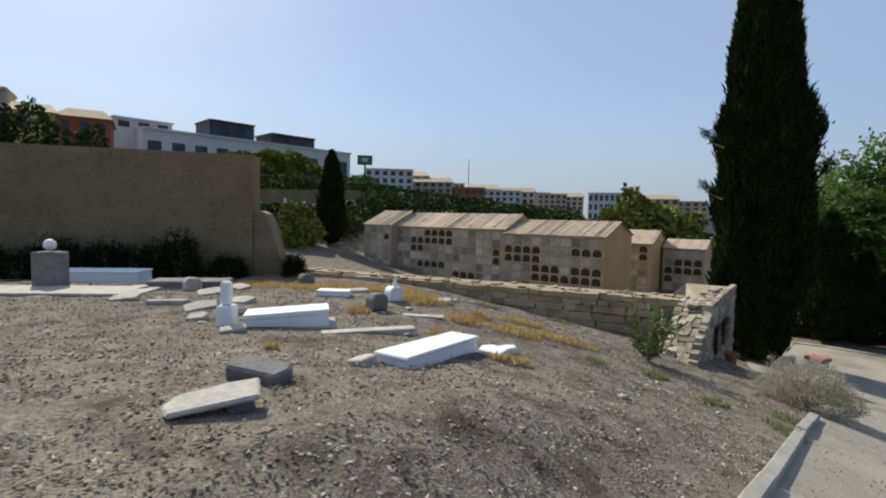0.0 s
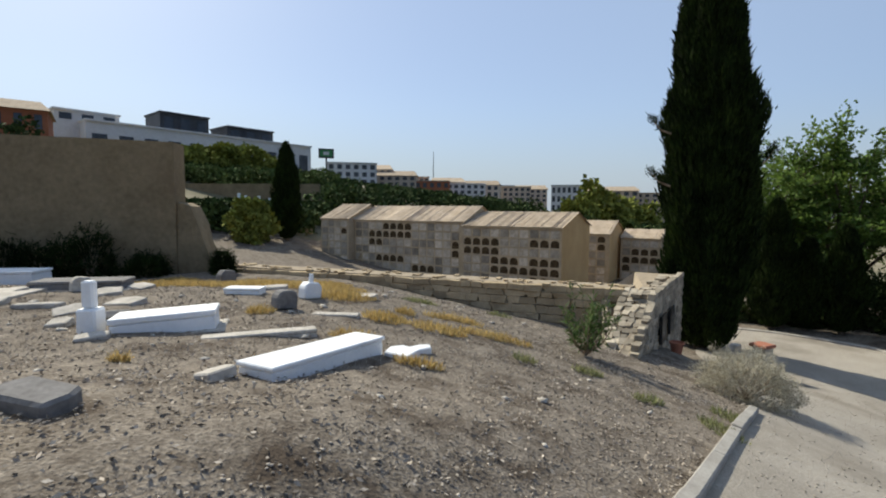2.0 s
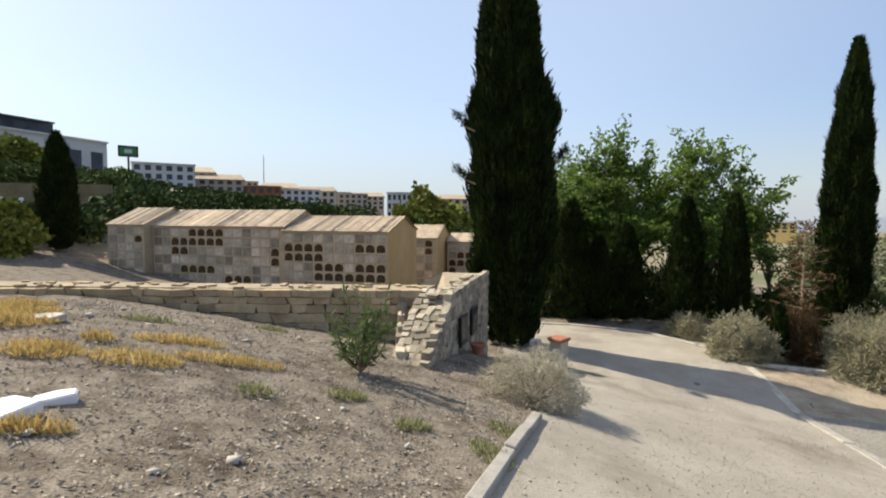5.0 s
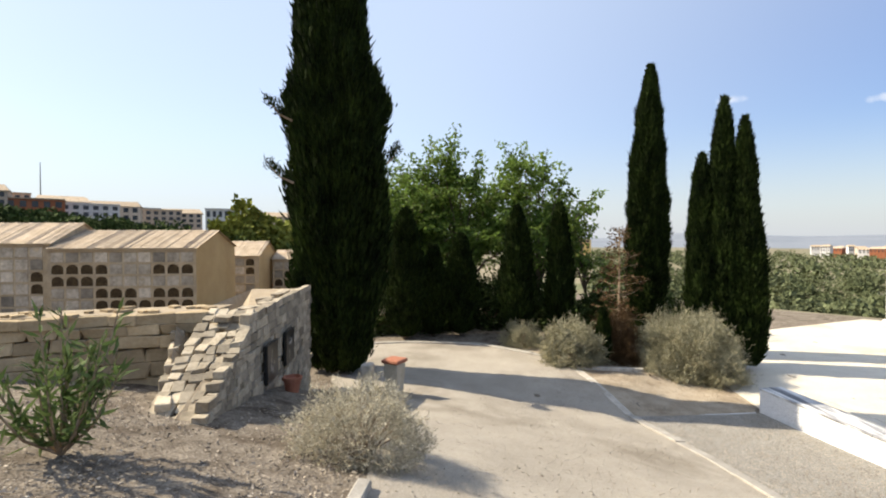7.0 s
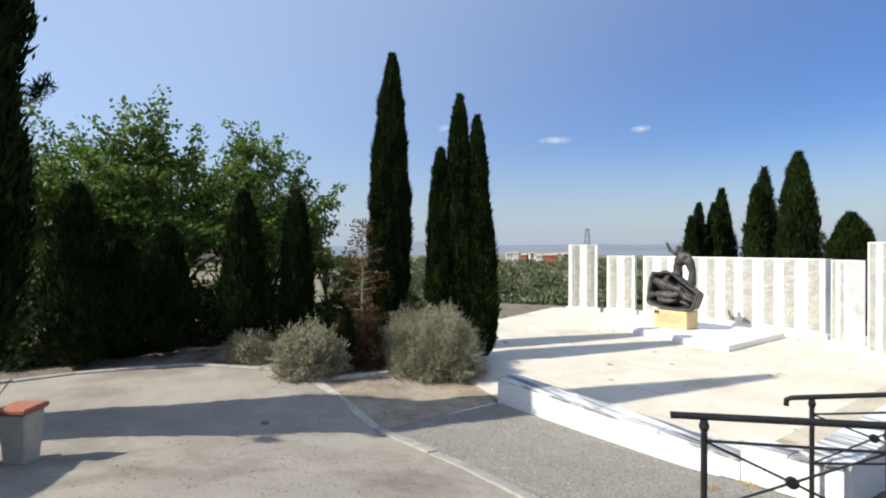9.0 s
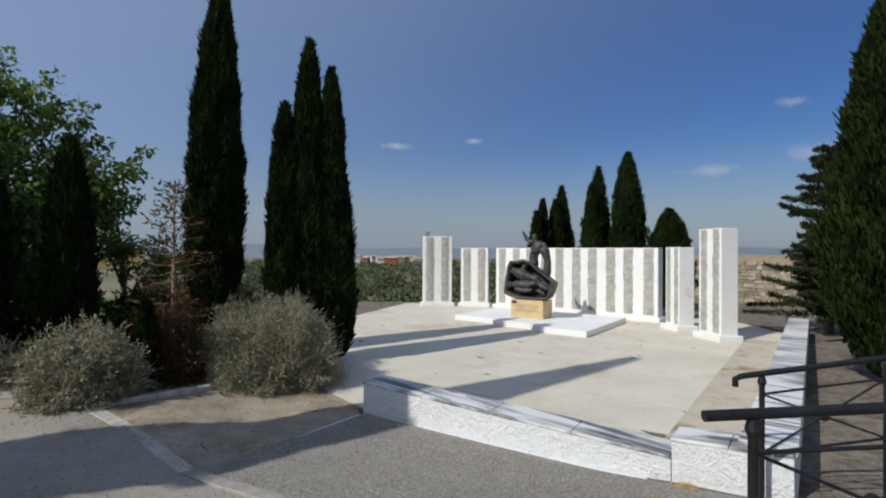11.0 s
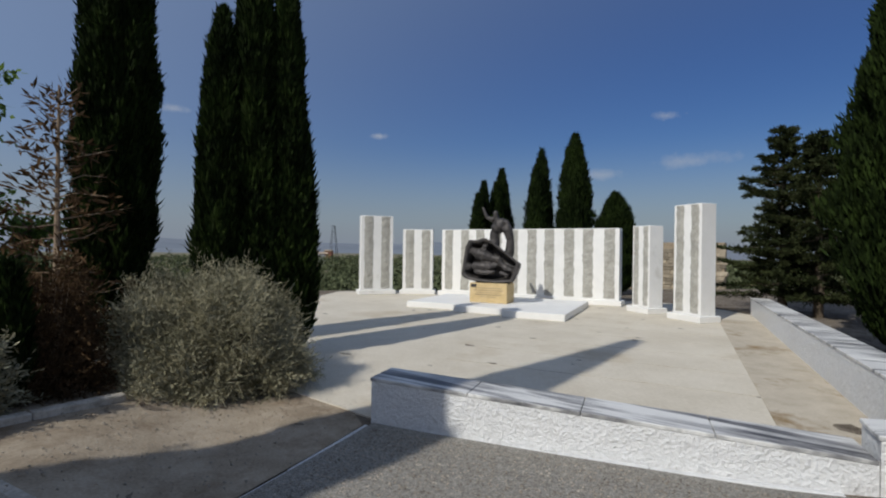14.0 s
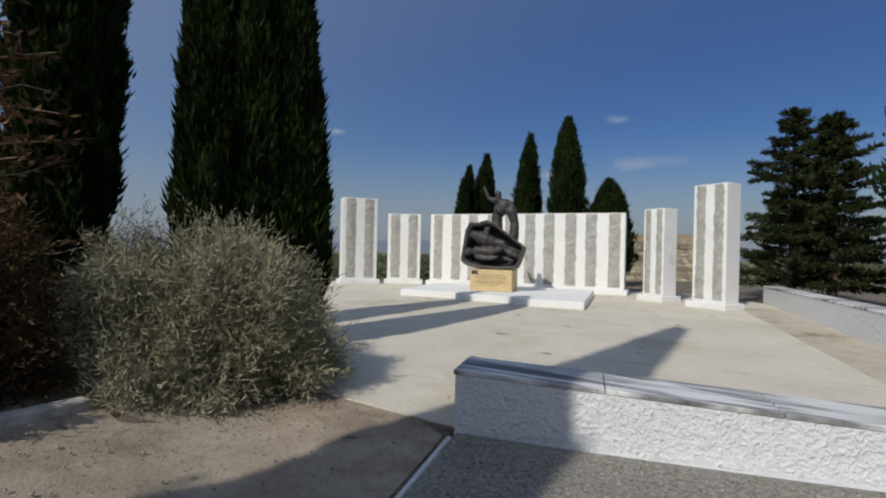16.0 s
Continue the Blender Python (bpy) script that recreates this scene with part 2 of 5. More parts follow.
    "hazed_far_hill": mat("hazed_far_hill", (0.15, 0.175, 0.21), (0.22, 0.24, 0.27), 0.002, 1.0, 0, 0.02),
    "drain": mat("drain", (0.42, 0.365, 0.28), (0.57, 0.505, 0.405), 2.5, 1.0, 0.3, 40, (0.26, 0.18, 0.09), 0.4),
    "sign_green": mat("sign_green", (0.03, 0.16, 0.05), (0.05, 0.24, 0.08), 1, 0.5, 0, 4),
}


def marble(name):
    """White marble with dark swirling veins."""
    m = bpy.data.materials.new(name)
    m.use_nodes = True
    n, l = m.node_tree.nodes, m.node_tree.links
    b = n["Principled BSDF"]
    b.inputs["Roughness"].default_value = 0.5
    pos = n.new("ShaderNodeNewGeometry")
    turn = n.new("ShaderNodeMapping")
    turn.vector_type = 'TEXTURE'
    turn.inputs["Rotation"].default_value = (0, 0, radians(50))
    turn.inputs["Scale"].default_value = (1.7, 0.13, 1.0)
    l.new(pos.outputs["Position"], turn.inputs["Vector"])
    streak = n.new("ShaderNodeTexNoise")
    streak.inputs["Scale"].default_value = 1.0
    streak.inputs["Detail"].default_value = 6
    streak.inputs["Roughness"].default_value = 0.6
    streak.inputs["Distortion"].default_value = 0.7
    l.new(turn.outputs["Vector"], streak.inputs["Vector"])
    blotch = n.new("ShaderNodeTexNoise")
    blotch.inputs["Scale"].default_value = 0.9
    blotch.inputs["Detail"].default_value = 6
    l.new(pos.outputs["Position"], blotch.inputs["Vector"])
    add = n.new("ShaderNodeMath")
    add.operation = 'MULTIPLY_ADD'
    add.inputs[1].default_value = 0.6
    l.new(blotch.outputs["Fac"], add.inputs[0])
    l.new(streak.outputs["Fac"], add.inputs[2])
    ramp = n.new("ShaderNodeValToRGB")
    for e, p, c in zip(ramp.color_ramp.elements, (0.63, 0.84), ((0.10, 0.10, 0.105, 1), (0.74, 0.73, 0.70, 1))):
        e.position, e.color = p, c
    e = ramp.color_ramp.elements.new(0.735)
    e.color = (0.34, 0.335, 0.33, 1)
    l.new(add.outputs[0], ramp.inputs["Fac"])
    l.new(ramp.outputs["Color"], b.inputs["Base Color"])
    return m


MAT["marble"] = marble("veined_marble")


# ---- builders ----
def part(name, bm, material, parent=None, label=""):
    if isinstance(bm, bpy.types.Mesh):
        me = bm
    else:
        me = bpy.data.meshes.new(name)
        bm.to_mesh(me)
        bm.free()
    if material and not me.materials:
        me.materials.append(MAT[material])
    ob = new(name, me)
    if parent:
        ob.parent = parent
    if label:
        ob["label"] = label
    return ob


def thing(name, m, label, category, group="", kind=""):
    ob = new(name)
    ob.empty_display_size = 0.2
    ob.matrix_world = m
    return tagged(ob, label, category, group, kind)


def box(bm, x0, y0, z0, x1, y1, z1, bevel=0.0, jit=0.0, rng=None):
    c = [(x, y, z) for x in (x0, x1) for y in (y0, y1) for z in (z0, z1)]
    if jit:
        c = [(x + rng.uniform(-jit, jit), y + rng.uniform(-jit, jit), z + rng.uniform(-jit, jit)) for x, y, z in c]
    v = [bm.verts.new(p) for p in c]
    fs = [bm.faces.new([v[i] for i in q]) for q in ((0, 1, 3, 2), (4, 6, 7, 5), (0, 4, 5, 1), (2, 3, 7, 6), (0, 2, 6, 4), (1, 5, 7, 3))]
    if bevel:
        es = {e for f in fs for e in f.edges}
        bmesh.ops.bevel(bm, geom=list(es), offset=bevel, segments=1, affect='EDGES')
    return v


def boxmesh(x0, y0, z0, x1, y1, z1, bevel=0.0):
    bm = bmesh.new()
    box(bm, x0, y0, z0, x1, y1, z1, bevel)
    return bm


def prism(points, z0, z1, bevel=0.0):
    """Upright prism over a plan outline; z0 and z1 numbers or functions of x, y."""
    bm = bmesh.new()
    f0 = z0 if callable(z0) else (lambda x, y: z0)
    f1 = z1 if callable(z1) else (lambda x, y: z1)
    lo = [bm.verts.new((x, y, f0(x, y))) for x, y in points]
    hi = [bm.verts.new((x, y, f1(x, y))) for x, y in points]
    n = len(points)
    for i in range(n):
        bm.faces.new((lo[i], lo[(i + 1) % n], hi[(i + 1) % n], hi[i]))
    bm.faces.new(hi)
    bm.faces.new(lo[::-1])
    bmesh.ops.recalc_face_normals(bm, faces=bm.faces)
    if bevel:
        bmesh.ops.bevel(bm, geom=bm.edges[:], offset=bevel, segments=1, affect='EDGES')
    return bm


def tube(points, radii, sides=8, bm=None):
    """A tapered tube along points."""
    bm = bm or bmesh.new()
    rings = []
    pts = [Vector(p) for p in points]
    for i, p in enumerate(pts):
        d = (pts[min(i + 1, len(pts) - 1)] - pts[max(i - 1, 0)]).normalized()
        a = d.orthogonal().normalized()
        b = d.cross(a)
        r = radii[i] if isinstance(radii, (list, tuple)) else radii
        rings.append([bm.verts.new(p + r * (math.cos(2 * math.pi * k / sides) * a + math.sin(2 * math.pi * k / sides) * b)) for k in range(sides)])
    for i in range(len(rings) - 1):
        # keep rings aligned
        r0, r1 = rings[i], rings[i + 1]
        best = min(range(sides), key=lambda s: sum((r0[k].co - r1[(k + s) % sides].co).length for k in range(0, sides, 2)))
        r1 = r1[best:] + r1[:best]
        rings[i + 1] = r1
        for k in range(sides):
            bm.faces.new((r0[k], r0[(k + 1) % sides], r1[(k + 1) % sides], r1[k]))
    bm.faces.new(rings[0][::-1])
    bm.faces.new(rings[-1])
    bmesh.ops.recalc_face_normals(bm, faces=bm.faces)
    return bm


def lathe(profile, sides=20, bm=None):
    bm = bm or bmesh.new()
    rings = [[bm.verts.new((r * math.cos(2 * math.pi * k / sides), r * math.sin(2 * math.pi * k / sides), z)) for k in range(sides)] for r, z in profile]
    for a, b in zip(rings, rings[1:]):
        for k in range(sides):
            bm.faces.new((a[k], a[(k + 1) % sides], b[(k + 1) % sides], b[k]))
    bm.faces.new(rings[0][::-1])
    bm.faces.new(rings[-1])
    return bm


def blades(name, base, tip, width, rng, lift=None):
    """One mesh of many flat pointed leaves: arrays of base and tip places and widths."""
    n = len(base)
    d = tip - base
    side = np.cross(d, rng.normal(size=(n, 3)))
    side /= np.linalg.norm(side, axis=1)[:, None] + 1e-9
    w = np.broadcast_to(np.asarray(width), (n,))[:, None]
    mid = base + d * 0.45
    if lift is not None:
        mid = mid + lift
    v = np.stack([base, mid + side * w, tip, mid - side * w], 1).reshape(-1, 3)
    me = bpy.data.meshes.new(name)
    me.vertices.add(4 * n)
    me.vertices.foreach_set("co", v.astype(np.float32).ravel())
    me.loops.add(4 * n)
    me.loops.foreach_set("vertex_index", np.arange(4 * n, dtype=np.int32))
    me.polygons.add(n)
    me.polygons.foreach_set("loop_start", np.arange(0, 4 * n, 4, dtype=np.int32))
    me.update(calc_edges=True)
    me.validate()
    return me


def chunks(name, place, size, rng, squash=0.6):
    """One mesh of many small irregular stones or clods (octahedra)."""
    n = len(place)
    dirs = np.array([(1, 0, 0), (-1, 0, 0), (0, 1, 0), (0, -1, 0), (0, 0, 1), (0, 0, -1)], float)
    ang = rng.uniform(0, 2 * np.pi, n)
    c, s = np.cos(ang), np.sin(ang)
    v = dirs[None] * (size[:, None, None] * rng.uniform(0.6, 1.3, (n, 6, 1)))
    v[:, :, 2] *= squash
    tilt = rng.uniform(-0.5, 0.5, n)[:, None]
    x, y = v[:, :, 0] * c[:, None] - v[:, :, 1] * s[:, None], v[:, :, 0] * s[:, None] + v[:, :, 1] * c[:, None]
    v = np.stack([x, y, v[:, :, 2] + x * tilt], 2) + place[:, None]
    f = np.array([(0, 2, 4), (2, 1, 4), (1, 3, 4), (3, 0, 4), (2, 0, 5), (1, 2, 5), (3, 1, 5), (0, 3, 5)])
    idx = (f[None] + 6 * np.arange(n)[:, None, None]).reshape(-1)
    me = bpy.data.meshes.new(name)
    me.vertices.add(6 * n)
    me.vertices.foreach_set("co", v.astype(np.float32).ravel())
    me.loops.add(24 * n)
    me.loops.foreach_set("vertex_index", idx.astype(np.int32))
    me.polygons.add(8 * n)
    me.polygons.foreach_set("loop_start", np.arange(0, 24 * n, 3, dtype=np.int32))
    me.update(calc_edges=True)
    return me


# ---- ground ----
SLOPE_X = [-100, 0, 1, 2, 3.5, 5, 7, 10, 12, 13.5, 15, 17, 4000]
SLOPE_Z = [2.57, 2.57, 2.55, 2.46, 2.14, 1.75, 1.25, 0.4, -0.1, -0.42, -0.62, -0.68, -0.68]


def step(a, b, v):
    u = np.clip((v - a) / (b - a), 0, 1)
    return u * u * (3 - 2 * u)


def terrain(x, y):
    x, y = np.asarray(x, float), np.asarray(y, float)
    z = np.interp(x, SLOPE_X, SLOPE_Z)
    z = z + (-0.15 - z) * step(12, 20, y) * step(8, 10, x) * (1 - step(20, 24, x))
    z = z + 0.2 * step(12.3, 14.0, y) * step(13, 16, x) * (1 - step(20, 23, x)) * (1 - step(15, 19, y))
    z = z - 0.38 * step(12.5, 17, y) * (1 - step(3, 8, x))
    kx = np.interp(y, [4.0, 5.48, 7.97, 9.75, 10.86], [0.6, 1.95, 4.27, 5.9, 6.95])
    z = z + 0.3 * step(0.3, 2.2, kx - x) * (1 - step(7.2, 9.6, y)) * (y > -4)
    # the court with the niche blocks, behind the stone wall
    court = np.interp(x, [-30, -8, 2, 12, 30], [2.2, 0.6, -1.0, -1.8, -2.0])
    edge = np.where(x < 7, 18.9 - (x + 2.4) * 0.436, 14.9 + (x - 7) * 1.25)
    back = step(0.2, 0.7, y - edge) * (1 - step(9.3, 9.7, x) * (1 - step(21.5, 25, y)))
    z = z * (1 - back) + court * back
    # east of the terrace the land falls to the olive valley
    fall = step(36, 62, x) * 5.0 + step(60, 700, x) * 7.0
    z = z - fall - step(20, 60, y) * step(14, 60, x) * 1.2
    # the hill with the town to the north and north-west
    r = np.hypot(x, y)
    bear = np.degrees(np.arctan2(x, y))
    hill = np.interp(r, [48, 70, 90, 105, 130, 200, 400, 900, 4000], [0, 2.8, 8.0, 9.5, 10, 11, 13, 16, 30])
    w = 1 - step(-8, 30, bear)
    w2 = 0.45 * step(0, 1, (r - 80) / 120) * (1 - step(30, 62, bear))
    z = z + hill * np.maximum(w * (y > 0), w2)
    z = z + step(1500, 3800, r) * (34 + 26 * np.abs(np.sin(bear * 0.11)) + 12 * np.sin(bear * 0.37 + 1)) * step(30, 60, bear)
    return z


def terrain1(x, y):
    return float(terrain(x, y))


def axis(a, b, fine_step, reach):
    core = list(np.arange(a, b + 1e-6, fine_step))
    lo, hi, s = [], [], fine_step
    p = a
    while p > -reach:
        s *= 1.13
        p -= s
        lo.append(p)
    s, p = fine_step, b
    while p < reach:
        s *= 1.13
        p += s
        hi.append(p)
    return np.array(lo[::-1] + core + hi)


gx, gy = axis(-10, 36, 0.3, 4200), axis(-6, 26, 0.3, 4200)
X, Y = np.meshgrid(gx, gy, indexing="ij")
Z = terrain(X, Y)
rng = np.random.default_rng(5)
near = (np.hypot(X - 8, Y - 9) < 24)
Z = Z + near * rng.normal(0, 0.012, Z.shape)
nx, ny = len(gx), len(gy)
quads = [(i * ny + j, (i + 1) * ny + j, (i + 1) * ny + j + 1, i * ny + j + 1) for i in range(nx - 1) for j in range(ny - 1)]
me = bpy.data.meshes.new("ground")
me.from_pydata(np.stack([X, Y, Z], 2).reshape(-1, 3).tolist(), [], quads)
me.materials.append(MAT["earth"])
me.materials.append(MAT["far_ground"])
# used beyond 1300 m, with distance haze put into its blue-grey colour
me.materials.append(MAT["hazed_far_hill"])
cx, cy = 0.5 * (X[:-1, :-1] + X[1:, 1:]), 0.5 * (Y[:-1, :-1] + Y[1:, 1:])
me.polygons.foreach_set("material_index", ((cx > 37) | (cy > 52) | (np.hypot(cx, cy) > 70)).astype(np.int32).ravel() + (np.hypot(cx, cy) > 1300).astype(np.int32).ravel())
me.polygons.foreach_set("use_smooth", np.ones(len(quads), bool))
ground = tagged(new("ground", me), "dry stony earth falling gently towards an olive valley", "ground", kind="structure")


def sheet(name, left, right, lift, material, label, nu=60, nv=14, category="path"):
    """A surface laid on the ground between two edge lines."""
    def along(line, u):
        p = np.array(line, float)
        s = np.r_[0, np.cumsum(np.hypot(*np.diff(p, axis=0).T))]
        return np.interp(u * s[-1], s, p[:, 0]), np.interp(u * s[-1], s, p[:, 1])
    u = np.linspace(0, 1, nu)
    a, b = along(left, u), along(right, u)
    v = np.linspace(0, 1, nv)
    xx = a[0][:, None] * (1 - v) + b[0][:, None] * v
    yy = a[1][:, None] * (1 - v) + b[1][:, None] * v
    zz = terrain(xx, yy) + lift
    me = bpy.data.meshes.new(name)
    f = [(i * nv + j, i * nv + j + 1, (i + 1) * nv + j + 1, (i + 1) * nv + j) for i in range(nu - 1) for j in range(nv - 1)]
    me.from_pydata(np.stack([xx, yy, zz], 2).reshape(-1, 3).tolist(), [], f)
    me.materials.append(MAT[material])
    bm = bmesh.new()
    bm.from_mesh(me)
    bmesh.ops.recalc_face_normals(bm, faces=bm.faces)
    if sum(q.normal.z for q in bm.faces) < 0:
        bmesh.ops.reverse_faces(bm, faces=bm.faces)
    bm.to_mesh(me)
    bm.free()
    return tagged(new(name, me), label, category, kind="structure")


KERB_L = [(0.6, 4.0), (1.95, 5.48), (4.27, 7.97), (5.9, 9.75), (6.95, 10.86)]
KERB_R = [(9.5, 6.6), (11.2, 8.3), (12.3, 9.35), (13.5, 10.5), (14.9, 12.6)]
sheet("path", KERB_L + [(8.3, 12.6), (9.6, 15.2), (10.6, 17.8), (11.9, 19.8), (12.9, 21.4)],
      [(4.5, 0.0), (7.0, 3.2)] + KERB_R + [(16.55, 15.0), (16.75, 16.5), (16.5, 18.4), (14.8, 20.3)], 0.03, "gravel", "pale trodden gravel path with bare sandy patches", 110, 26)
sheet("road", KERB_R, [(11.0, 3.2), (13.6, 5.6), (14.6, 6.9), (16.0, 8.9), (17.42, 10.83)], 0.045, "asphalt", "coarse grey weathered asphalt ramp", 60, 20, "road")
sheet("bed", [(14.95, 12.65), (16.55, 15.05), (16.8, 16.6), (17.6, 18.6)], [(17.45, 10.95), (19.6, 11.35), (22.5, 12.0), (25.0, 14.5)], 0.015, "soil", "sandy soil of the planted bed with dark stains", 40, 24, "bed")
sheet("verge", [(14.0, 5.3), (20.0, 0.75), (26.5, -4.0)], [(13.5, 0.0), (19.0, -5.5), (25.0, -10.0)], 0.02, "earth", "dry brown soil with litter beyond the low wall", 40, 20, "verge")


# ---- paved terrace and monument ----
U, V = Vector((0.60, 0.80, 0)), Vector((0.80, -0.60, 0))
plaza_outline = [(14.9, 6.8), (17.5, 10.7), (19.4, 12.25), (29.6, 13.6), (36.2, 11.3), (36.4, 5.6), (29.2, -3.0), (26.0, -2.9), (14.6, 5.75)]
tagged(part("floor", prism(plaza_outline, -1.6, -0.655), "plaza"), "pale cream paved terrace floor with brown stains", "floor", kind="structure")


sd, sn = Vector((0.791, -0.612)), Vector((0.612, 0.791))
s0 = Vector((14.6, 5.92))
tagged(part("floor_strip", prism([tuple(s0), tuple(s0 + sd * 12.5), tuple(s0 + sd * 12.5 + sn * 1.15), tuple(s0 + sn * 1.15)], -0.8, -0.649), "drain"), "stained concrete strip along the low wall", "floor", kind="structure")
# faint joints between the floor bays
for k in range(1, 9):
    p = s0 + sn * 1.17 + sd * (1.45 * k)
    w = 5.2 if k < 7 else 3.0
    part("joint", prism([tuple(p), tuple(p + sd * 0.015), tuple(p + sd * 0.015 + sn * w), tuple(p + sn * w)], -0.70, -0.651), "drain", bpy.data.objects["floor"])


def pillar(a, b, z1, thick, label):
    """A standing slab from plan point a to b (its front edge), with two rough vertical bands."""
    a, b = Vector((*a, 0)), Vector((*b, 0))
    d = (b - a).normalized()
    n = Vector((d.y, -d.x, 0))
    if n.dot(Vector((-0.75, 0.66, 0))) < 0:
        n = -n
    L = (b - a).length
    m = Matrix((( *(d.x, -n.x, 0), a.x), (d.y, -n.y, 0, a.y), (0, 0, 1, -0.655), (0, 0, 0, 1)))
    if m.determinant() < 0:
        m = Matrix(((-d.x, -n.x, 0, b.x), (-d.y, -n.y, 0, b.y), (0, 0, 1, -0.655), (0, 0, 0, 1)))
    h = z1 + 0.655
    th = thing("stone_pillar", m, label, "pillar", "pillars of the monument")
    body = part("body", boxmesh(0, 0, 0.2, L, thick, h, 0.012), "whitestone", th)
    part("base", boxmesh(-0.12, -0.16, 0, L + 0.12, thick + 0.1, 0.2, 0.015), "whitestone", th)
    count = max(2, round(L / 0.82))
    r = random.Random(int(L * 100))
    for i in range(count):
        c = L * (i + 0.5) / count + (0.02 if i % 2 else -0.02)
        w = min(0.205, L * 0.137)
        bm = bmesh.new()
        rows = 26
        left, right = [], []
        for k in range(rows + 1):
            z = 0.28 + (h - 0.31) * k / rows
            left.append((c - w + r.uniform(-0.022, 0.022), z))
            right.append((c + w + r.uniform(-0.022, 0.022), z))
        vl = [bm.verts.new((x, -0.004, z)) for x, z in left]
        vm = [bm.verts.new((c + r.uniform(-0.05, 0.05), -0.012 - r.uniform(0, 0.03), left[k][1])) for k in range(rows + 1)]
        vr = [bm.verts.new((x, -0.004, z)) for x, z in right]
        for k in range(rows):
            bm.faces.new((vl[k], vm[k], vm[k + 1], vl[k + 1]))
            bm.faces.new((vm[k], vr[k], vr[k + 1], vm[k + 1]))
        part("rough_band", bm, "roughband", body, "chiselled grey stone strip")
    return th


WHITE = "tall white stone slab with rough grey vertical strips"
pillar((34.53, 10.30), (34.70, 8.80), 3.03, 0.55, WHITE + " on a low plinth")
pillar((34.77, 8.32), (34.42, 6.92), 2.43, 0.55, "white stone slab with two rough grey strips")
pillar((34.24, 6.52), (28.92, 0.46), 2.43, 0.6, "long white stone wall with rough grey vertical strips")
pillar((27.45, 0.83), (26.62, 0.72), 2.43, 0.6, "white stone slab with two rough grey strips")
pillar((25.55, 0.57), (24.48, 0.42), 3.03, 0.6, WHITE + " on a low plinth")

# stepped platform, plinth and bronze
P0 = Vector((25.2, 4.55, 0))


def uv(u, v):
    p = P0 + U * u + V * v
    return (p.x, p.y)


plat = tagged(part("platform", prism([uv(0, 0), uv(2.0, 0), uv(2.0, 0.45), uv(3.9, 0.45), uv(3.9, 0.9), uv(6.0, 0.9), uv(6.0, 4.6), uv(0, 4.6)], -0.66, -0.44, 0.015), "whitestone"), "low stepped white marble platform under a bronze", "platform")
pc = P0 + U * 3.15 + V * 2.3
ang = math.degrees(math.atan2(U.y, U.x))
pl = thing("stone_plinth", pose(pc.x, pc.y, -0.44, 0, 0, ang), "square yellow sandstone plinth with faint carved lines", "plinth")
pblock = part("block", boxmesh(-0.72, -0.45, 0, 0.72, 0.45, 0.72, 0.02), "plinthstone", pl)
for i, (w, z) in enumerate(((0.5, 0.52), (0.56, 0.44), (0.44, 0.36), (0.5, 0.28), (0.3, 0.2))):
    part("lettering_bar", boxmesh(-w, 0.45, z, w, 0.455, z + 0.03), "stone", pblock, "worn unreadable carved line")
part("plate", boxmesh(0.45, 0.45, 0.56, 0.66, 0.462, 0.68), "bronze", pblock, "small dark metal plate")


def blob(bm, p, q, r0, r1, seg=10):
    """A limb-like lump between two places."""
    p, q = Vector(p), Vector(q)
    pts = [p.lerp(q, t) for t in (-0.12, 0, 0.25, 0.5, 0.75, 1, 1.1)]
    rad = [r0 * 0.4, r0 * 0.9, r0 * 1.05, (r0 + r1) / 2, r1 * 1.05, r1 * 0.9, r1 * 0.35]
    tube(pts, rad, seg, bm)


bm = bmesh.new()
# hollow leaning shell with an uneven faceted rim, open to the front (+y)
rim = [(-1.10, 0.26), (-1.02, 0.80), (-0.95, 1.30), (-0.80, 1.60), (-0.50, 1.58), (-0.20, 1.68), (0.10, 1.55), (0.62, 1.16), (1.18, 0.76), (1.06, 0.36), (0.92, 0.05), (0.30, 0.0), (-0.45, 0.03), (-0.92, 0.12)]
outer = [bm.verts.new((-x, 0.42, z)) for x, z in rim]
lip = [bm.verts.new((-x * 0.87, 0.40, 0.10 + z * 0.86)) for x, z in rim]
hollow = [bm.verts.new((-x * 0.76, -0.10, 0.18 + z * 0.74)) for x, z in rim]
rear = [bm.verts.new((-x * 0.85, -0.42, 0.06 + z * 0.84)) for x, z in rim]
k = len(rim)
for A, B in ((rear, outer), (outer, lip), (lip, hollow)):
    for i in range(k):
        bm.faces.new((A[i], A[(i + 1) % k], B[(i + 1) % k], B[i]))
bm.faces.new(hollow)
bm.faces.new(rear[::-1])
bmesh.ops.recalc_face_normals(bm, faces=bm.faces)
bmesh.ops.bevel(bm, geom=bm.edges[:], offset=0.025, segments=2, affect='EDGES')
# lying, folded forms inside the shell, and an upright arch with one raised limb behind it
for x0, y0, z0, x1, y1, z1, r0, r1 in (
        (-0.72, 0.22, 1.18, -0.30, 0.30, 1.02, 0.15, 0.23), (-0.30, 0.30, 1.02, 0.08, 0.28, 0.92, 0.23, 0.17), (0.08, 0.28, 0.92, 0.42, 0.34, 0.88, 0.13, 0.10),
        (-0.28, 0.22, 1.36, -0.12, 0.24, 1.30, 0.11, 0.13), (0.28, 0.26, 0.92, 0.56, 0.30, 0.58, 0.14, 0.11), (0.56, 0.30, 0.58, 0.86, 0.36, 0.48, 0.11, 0.07),
